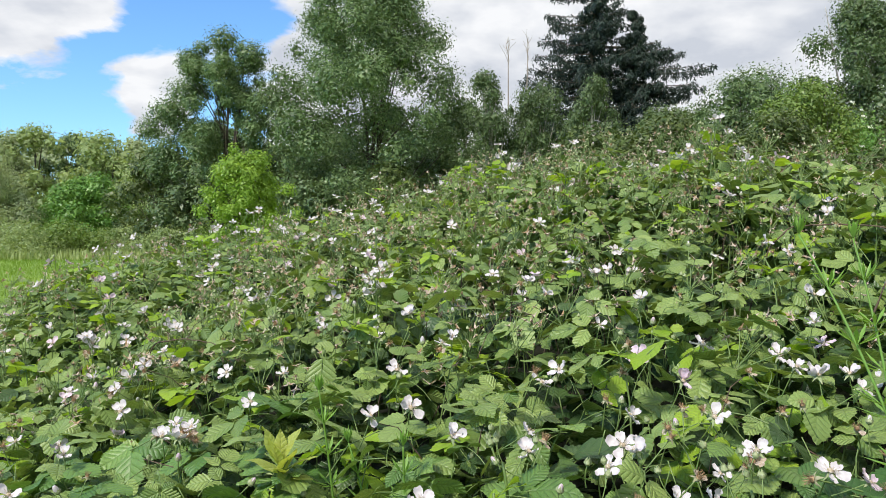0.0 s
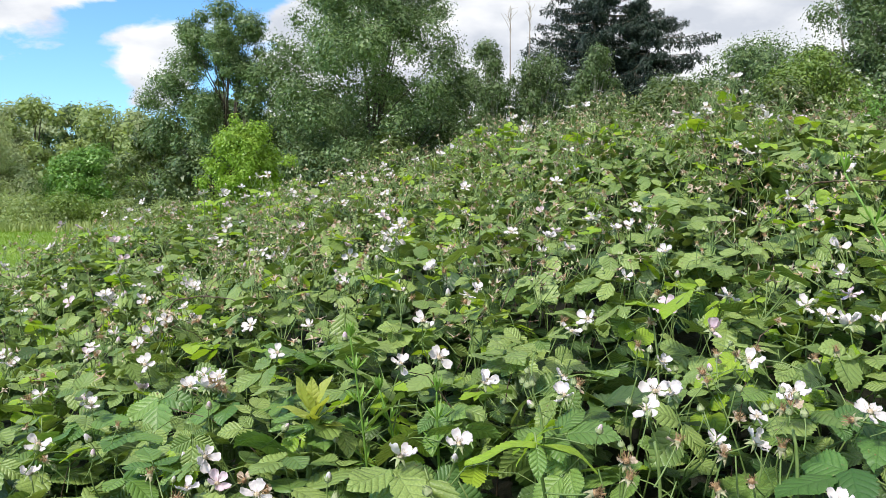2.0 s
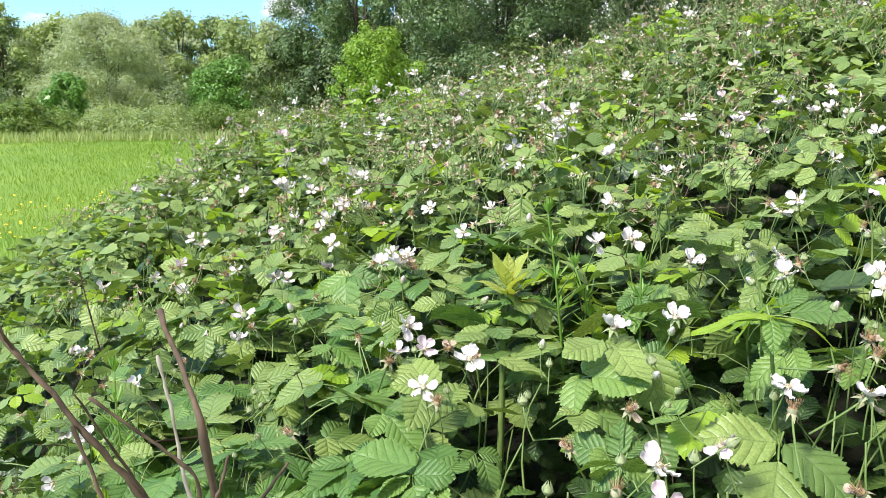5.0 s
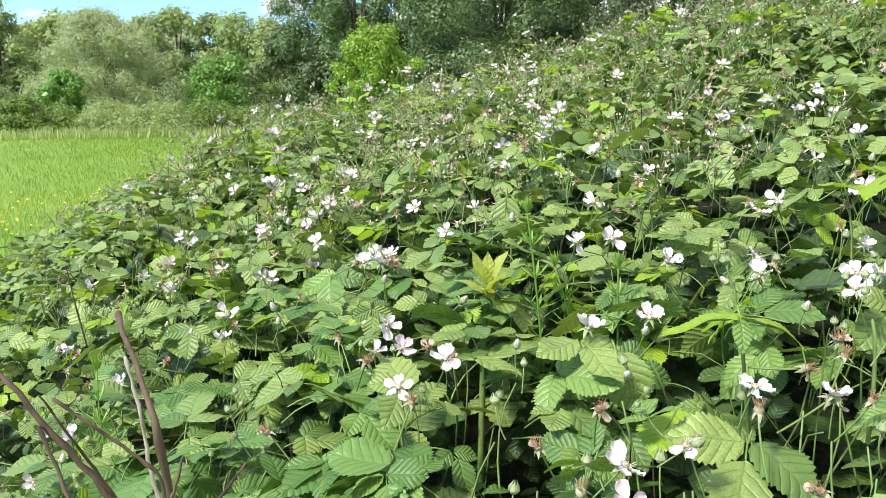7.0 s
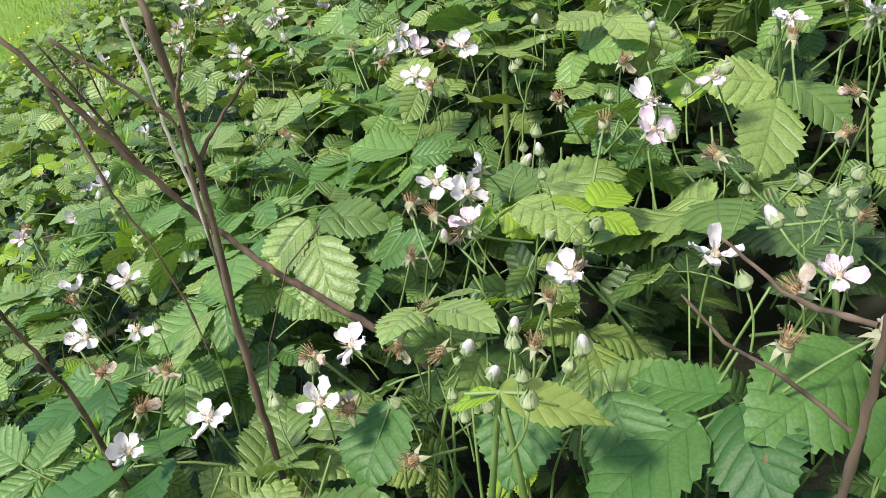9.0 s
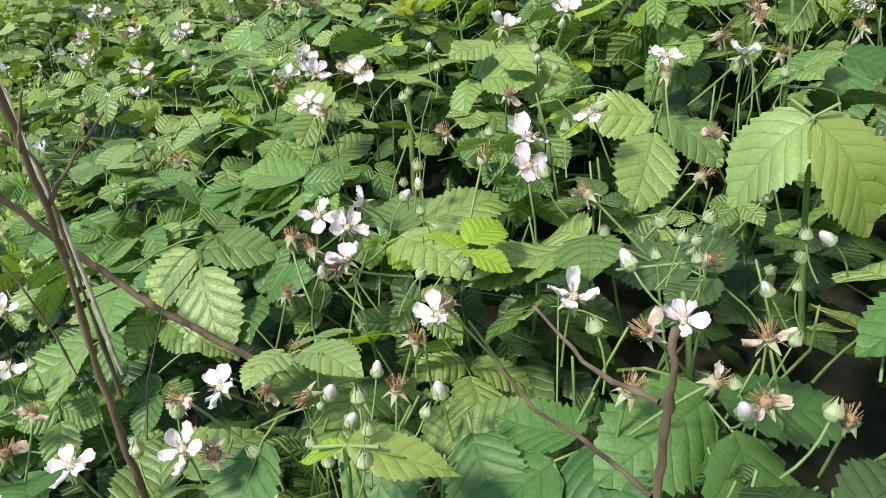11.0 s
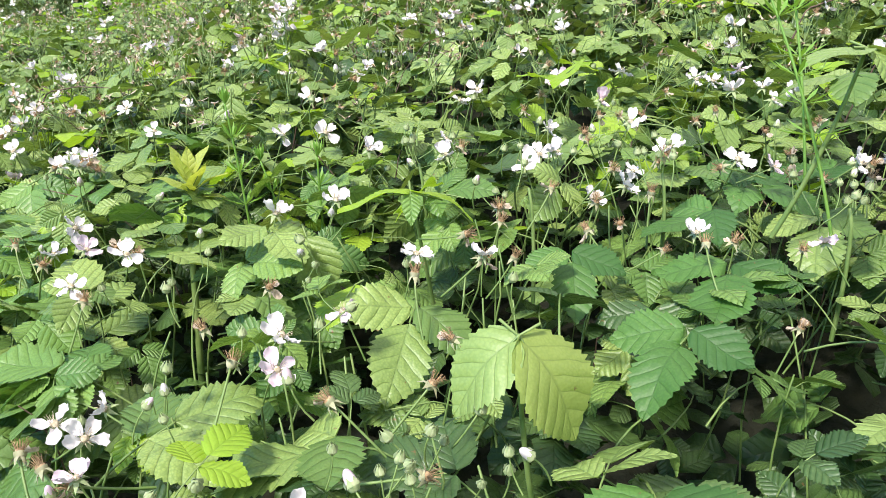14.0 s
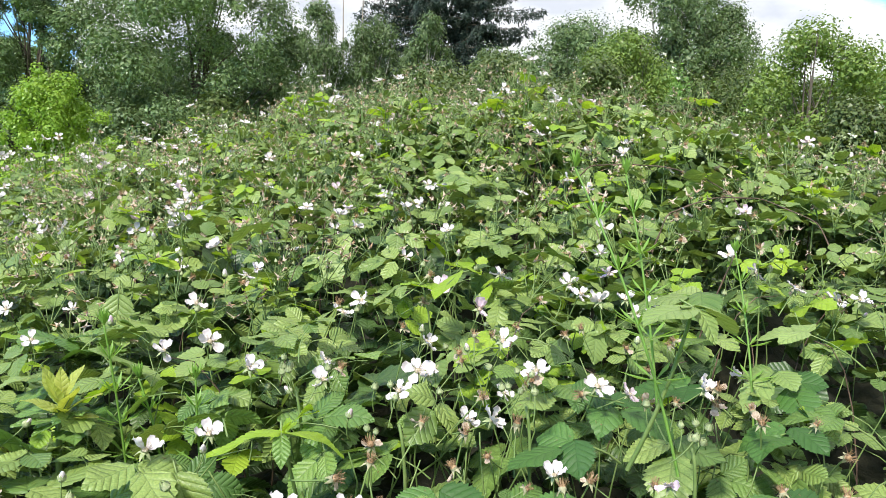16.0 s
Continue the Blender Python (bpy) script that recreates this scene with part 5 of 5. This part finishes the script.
def leafy_stem(foot, top, label, leaves, bend=(0, 0, 0), thorns=9, seed=4):
    """Thorny stem that ends in large leaves. leaves: bearing, nose up, lean, length, width share, droop, material."""
    t = thing("bramble_shoot", label, "bramble shoot", foot, "leafy bramble shoots")
    o, e = np.array(foot), np.array(top)
    line = np.array(arc(foot, (o + e) / 2 + np.array(bend), top, 9)) - o
    g = Geo()
    g.add(tube(line, 0.0019, 0.0012, 6))
    r = np.random.default_rng(seed)
    for k in range(thorns):
        c = line[r.integers(1, 8)] + r.normal(0, 0.0004, 3)
        a = rots(r)
        g.add(tube([c, c + np.array([math.cos(a), math.sin(a), -0.4]) * 0.004], 0.0006, 0.0001, 3))
    part("stem", g.mesh("stem", [M_GREENSTEM]), t)
    for k, (yaw, up, lean, ln, width, droop, m) in enumerate(leaves):
        b = single_blade(ln, 90 + seed * 7 + k, width, droop)
        part("leaf", b.mesh("shoot_leaf", [m, M_GREENSTEM]), t, mat(*(e - o), radians(yaw), radians(up), radians(lean)), "large drooping pale green leaf")


leafy_stem((0.098, 0.372, 1.150), (0.079, 0.349, 1.272), "thorny green bramble stem with two large drooping leaves",
           [(112, -38, -18, 0.050, 0.78, 0.35, M_PALE), (222, -48, 20, 0.060, 0.80, 0.35, M_OLIVE)], (-0.006, -0.008, 0))
leafy_stem((0.300, 0.520, 1.270), (0.322, 0.478, 1.405), "green bramble stem topped by two broad pale leaves",
           [(105, -6, 4, 0.046, 0.80, 0.15, M_PALE), (-72, -14, 0, 0.054, 0.52, 0.2, M_PALE), (200, -30, 0, 0.030, 0.6, 0.3, M_LEAF)], (0.01, 0.0, 0), 5, 5)
leafy_stem((0.060, 0.590, 1.200), (0.039, 0.549, 1.301), "bramble stem with two yellow-green arching leaves",
           [(95, 2, 0, 0.052, 0.42, 0.30, M_YOUNG), (-80, -6, 0, 0.050, 0.42, 0.35, M_YOUNG), (180, -40, 0, 0.026, 0.5, 0.2, M_FRESH)], (0, 0, 0), 4, 6)
leafy_stem((-0.118, 0.240, 1.110), (-0.106, 0.214, 1.200), "bud-bearing bramble stem with one narrow yellowish leaf",
           [(-93, -4, 8, 0.040, 0.48, 0.25, M_OLIVE), (80, -20, 0, 0.022, 0.5, 0.2, M_YOUNG)], (0, 0, 0), 4, 7)


def bud_spray(at, seed, n=6):
    """Near flowering stem with a cluster of closed buds."""
    r = np.random.default_rng(seed)
    foot = (at[0] + 0.01, at[1] + 0.012, h(at[0], at[1]) - 0.06)
    all_near.append((foot, at))
    for k in range(n):
        bud((at[0] + r.normal(0, 0.012), at[1] + r.normal(0, 0.010), at[2] + r.uniform(-0.02, 0.012)), r, r.uniform(0.65, 0.9), False)


all_near = []
bud_spray((-0.105, 0.215, 1.212), 1, 4)
bud_spray((0.020, 0.300, 1.232), 2, 3)
bud_spray((0.052, 0.640, 1.325), 3, 6)
bud_spray((0.128, 0.560, 1.320), 4, 4)
bud_spray((0.230, 0.560, 1.330), 5, 6)
bud_spray((0.330, 0.480, 1.320), 6, 6)
g_near = Geo()
for a, b in all_near:
    g_near.add(tube(np.array(arc(a, ((a[0] + b[0]) / 2, (a[1] + b[1]) / 2 - 0.01, b[2] - 0.04), (b[0], b[1], b[2] - 0.02), 6)) - np.array(BASE), 0.0018, 0.0012, 5))
part("stem_tangle", g_near.mesh("bud_stems", [M_GREENSTEM]), bush, label="pale green flowering stems", kind="stuff")


def cleavers(foot, bend, top, whorls, seed, size=0.030):
    """Goosegrass: thin square stem ringed by whorls of narrow leaves, a tight tuft on top."""
    r = np.random.default_rng(seed)
    t = thing("cleavers", "fresh green cleavers stem with whorls of narrow leaves", "weed", foot, "cleavers stems")
    o = np.array(foot)
    line = np.array(arc(foot, bend, top, 24)) - o
    g = Geo()
    g.add(tube(line, 0.0014, 0.0009, 4))
    part("stem", g.mesh("cleavers_stem", [M_CLEAVER]), t)
    for w in range(whorls):
        f = (w + 1) / whorls
        p = line[min(23, int(3 + 20 * f))]
        ln = size * (1.15 - 0.55 * f)
        up = 0.25 + 1.0 * f ** 2
        gg = Geo()
        for k in range(7):
            a = 2 * math.pi * k / 7 + r.uniform(-0.2, 0.2)
            V = np.array([(0, 0, 0), (ln * 0.065, ln * 0.6, -0.0006), (0, ln, 0), (-ln * 0.065, ln * 0.6, -0.0006), (0, ln * 0.55, -0.0015)])
            gg.add((V, np.array([(0, 1, 4), (1, 2, 4), (2, 3, 4), (3, 0, 4)]), np.zeros((5, 2)), np.zeros(4, int)), mat(0, 0, 0, a, up + r.uniform(-0.15, 0.15), 0))
        part("leaf_whorl", gg.mesh("whorl", [M_CLEAVER]), t, Matrix.Translation(p))
    gg = Geo()
    for k in range(10):
        a = rots(r)
        ln = 0.013 * r.uniform(0.7, 1.2)
        V = np.array([(0, 0, 0), (ln * 0.16, ln * 0.6, 0), (0, ln, 0), (-ln * 0.16, ln * 0.6, 0)])
        gg.add((V, np.array([(0, 1, 2), (0, 2, 3)]), np.zeros((4, 2)), np.zeros(2, int)), mat(0, 0, 0, a, r.uniform(1.0, 1.5), 0))
    part("tip", gg.mesh("tip", [M_CLEAVER]), t, Matrix.Translation(line[-1]))


cleavers((-0.100, 0.745, 1.17), (-0.105, 0.740, 1.25), (-0.119, 0.735, 1.345), 5, 1)
cleavers((-0.070, 0.740, 1.17), (-0.065, 0.735, 1.22), (-0.092, 0.750, 1.290), 4, 2)
cleavers((-0.030, 0.705, 1.18), (-0.033, 0.700, 1.24), (-0.035, 0.695, 1.302), 4, 3)
cleavers((0.320, 0.480, 1.28), (0.300, 0.500, 1.39), (0.267, 0.572, 1.500), 5, 4, 0.028)
cleavers((0.345, 0.560, 1.30), (0.342, 0.580, 1.40), (0.338, 0.628, 1.497), 5, 5, 0.028)
cleavers((-0.539, 0.700, 1.00), (-0.560, 0.690, 1.08), (-0.560, 0.700, 1.175), 6, 6, 0.034)
cleavers((-0.500, 0.650, 0.98), (-0.480, 0.640, 1.03), (-0.470, 0.640, 1.090), 5, 7, 0.034)
cleavers((0.480, 0.620, 1.25), (0.485, 0.640, 1.34), (0.500, 0.700, 1.42), 5, 8, 0.026)
cleavers((-0.360, 0.300, 1.00), (-0.350, 0.300, 1.06), (-0.340, 0.290, 1.105), 4, 9, 0.026)


def cane(points, r0, r1, label, branches=(), material=None):
    """Dead stem: knotted tapering rod with its side twigs."""
    r = np.random.default_rng(int(abs(points[0][0]) * 10000))
    foot = points[0]
    t = thing("withered_weed", label, "dead stem", foot, "dry dead stems")
    o = np.array(foot)

    def rod(pts, a, b):
        p = np.array(pts, float)
        s = np.linspace(0, len(p) - 1, 6 * (len(p) - 1) + 1)
        i = np.minimum(s.astype(int), len(p) - 2)
        f = (s - i)[:, None]
        q = p[i] * (1 - f) + p[i + 1] * f
        # round the corners a little, then add knots
        q[1:-1] = 0.25 * q[:-2] + 0.5 * q[1:-1] + 0.25 * q[2:]
        q[1:-1] += r.normal(0, a * 0.22, (len(q) - 2, 3))
        g = Geo()
        v, fc, uv, mi = tube(q - o, a, b, 7)
        c = np.repeat(q - o, 7, axis=0)
        k = np.repeat(1 + 0.16 * r.standard_normal(len(q)), 7)[:, None]
        v[:-1] = c + (v[:-1] - c) * k
        g.add((v, fc, uv, mi))
        return g
    part("stem", rod(points, r0, r1).mesh("dead_stem", [material or M_CANE]), t)
    for b in branches:
        part("twig", rod(b, r1 * 0.85, r1 * 0.4).mesh("twig", [material or M_CANE]), t)


cane([(-0.231, 0.285, 1.02), (-0.233, 0.282, 1.113), (-0.235, 0.279, 1.180), (-0.233, 0.274, 1.265), (-0.234, 0.265, 1.328), (-0.262, 0.290, 1.362)], 0.0019, 0.0012, "upright dry brown dead stem with forked twigs",
     [[(-0.233, 0.275, 1.265), (-0.225, 0.284, 1.279), (-0.212, 0.295, 1.297)], [(-0.232, 0.268, 1.290), (-0.228, 0.264, 1.299), (-0.225, 0.268, 1.312)]])
cane([(-0.150, 0.395, 1.060), (-0.199, 0.379, 1.119), (-0.241, 0.377, 1.148), (-0.265, 0.378, 1.164), (-0.297, 0.377, 1.194), (-0.312, 0.364, 1.224), (-0.341, 0.346, 1.277), (-0.374, 0.341, 1.323), (-0.390, 0.341, 1.345), (-0.408, 0.341, 1.368)], 0.0023, 0.0013, "leaning dark brown dead stem with side twigs",
     [[(-0.346, 0.342, 1.284), (-0.335, 0.340, 1.258), (-0.325, 0.340, 1.226), (-0.315, 0.346, 1.195), (-0.305, 0.349, 1.158), (-0.300, 0.352, 1.120)], [(-0.318, 0.360, 1.236), (-0.327, 0.340, 1.280), (-0.333, 0.328, 1.307)], [(-0.374, 0.341, 1.323), (-0.372, 0.330, 1.338), (-0.380, 0.322, 1.352)]])
cane([(-0.330, 0.290, 1.06), (-0.314, 0.255, 1.163), (-0.314, 0.244, 1.191), (-0.311, 0.232, 1.217), (-0.305, 0.215, 1.245)], 0.0013, 0.0009, "thin dark dead stem among leaves")
cane([(-0.274, 0.345, 1.12), (-0.274, 0.336, 1.231), (-0.275, 0.335, 1.266), (-0.294, 0.327, 1.287), (-0.316, 0.316, 1.311)], 0.0012, 0.0008, "thin curved brown dead stem")
cane([(-0.285, 0.368, 1.12), (-0.295, 0.368, 1.219), (-0.304, 0.372, 1.248), (-0.311, 0.376, 1.285), (-0.317, 0.377, 1.311)], 0.0013, 0.0010, "thin pale grey dead stem", (), M_GREYCANE)
cane([(-0.014, 0.160, 1.10), (-0.014, 0.158, 1.213), (-0.013, 0.154, 1.248), (-0.013, 0.152, 1.268), (-0.012, 0.156, 1.282)], 0.0013, 0.0010, "broken brown dead stem close to the path",
     [[(-0.015, 0.152, 1.266), (-0.028, 0.168, 1.263), (-0.042, 0.185, 1.271)], [(-0.014, 0.160, 1.232), (-0.026, 0.164, 1.242), (-0.042, 0.171, 1.249), (-0.052, 0.177, 1.259)]])
cane([(0.500, 1.250, 1.36), (0.540, 1.262, 1.48), (0.574, 1.258, 1.514), (0.636, 1.243, 1.518), (0.690, 1.211, 1.515), (0.729, 1.157, 1.501), (0.748, 1.088, 1.470), (0.760, 1.040, 1.40)], 0.0014, 0.0008, "long arching brown bramble cane over the leaves")
cane([(0.560, 1.010, 1.36), (0.599, 1.027, 1.442), (0.656, 1.055, 1.457), (0.708, 1.071, 1.468), (0.776, 1.054, 1.468), (0.809, 0.964, 1.437), (0.815, 0.930, 1.38)], 0.0013, 0.0008, "thin arching brown bramble cane over the leaves")
cane([(-0.500, 1.250, 1.25), (-0.472, 1.245, 1.314), (-0.416, 1.221, 1.325), (-0.343, 1.153, 1.328), (-0.310, 1.110, 1.28)], 0.0013, 0.0008, "thin arching brown bramble cane over the leaves")
cane([(-0.780, 1.050, 0.95), (-0.800, 1.020, 1.10), (-0.812, 1.010, 1.215)], 0.0016, 0.0009, "thin dark upright dead stem")
cane([(-0.420, 0.840, 0.98), (-0.480, 0.800, 1.07), (-0.540, 0.720, 1.09)], 0.0022, 0.0013, "leaning brown cane inside the thicket")
cane([(0.560, 0.900, 1.20), (0.585, 0.880, 1.32), (0.605, 0.860, 1.40)], 0.0013, 0.0008, "thin dark upright dead stem")


# ---- buttercups in the meadow ----
def buttercups():
    r = np.random.default_rng(12)
    g = Geo()
    for k in range(5):
        V = np.array([(0, 0, 0), (0.006, 0.008, 0.003), (0.004, 0.013, 0.006), (-0.004, 0.013, 0.006), (-0.006, 0.008, 0.003)])
        g.add((V, np.array([(0, 1, 2), (0, 2, 3), (0, 3, 4)]), np.zeros((5, 2)), np.zeros(3, int)), Matrix.Rotation(2 * math.pi * k / 5, 4, "Z"))
    bloom = g.mesh("buttercup_bloom", [M_BUTTER])
    g = Geo()
    g.add(tube([(0, 0, -0.34), (0.01, 0, -0.15), (0, 0, 0)], 0.002, 0.0014, 4))
    stalk = g.mesh("buttercup_stalk", [M_CLEAVER])
    n = 0
    while n < 110:
        d, a = r.uniform(7.5, 11.5), radians(-(33 + 8 * r.uniform()))
        x, y = d * math.sin(a), d * math.cos(a)
        z = r.uniform(0.28, 0.42)
        t = thing("buttercup", "yellow buttercup standing in meadow grass", "flower", (x, y, z), "buttercups in the meadow")
        part("stalk", stalk, t)
        part("bloom", bloom, t, mat(0, 0, 0, rots(r), r.normal(0.3, 0.3), r.normal(0, 0.3), r.uniform(0.9, 1.3)))
        n += 1


buttercups()
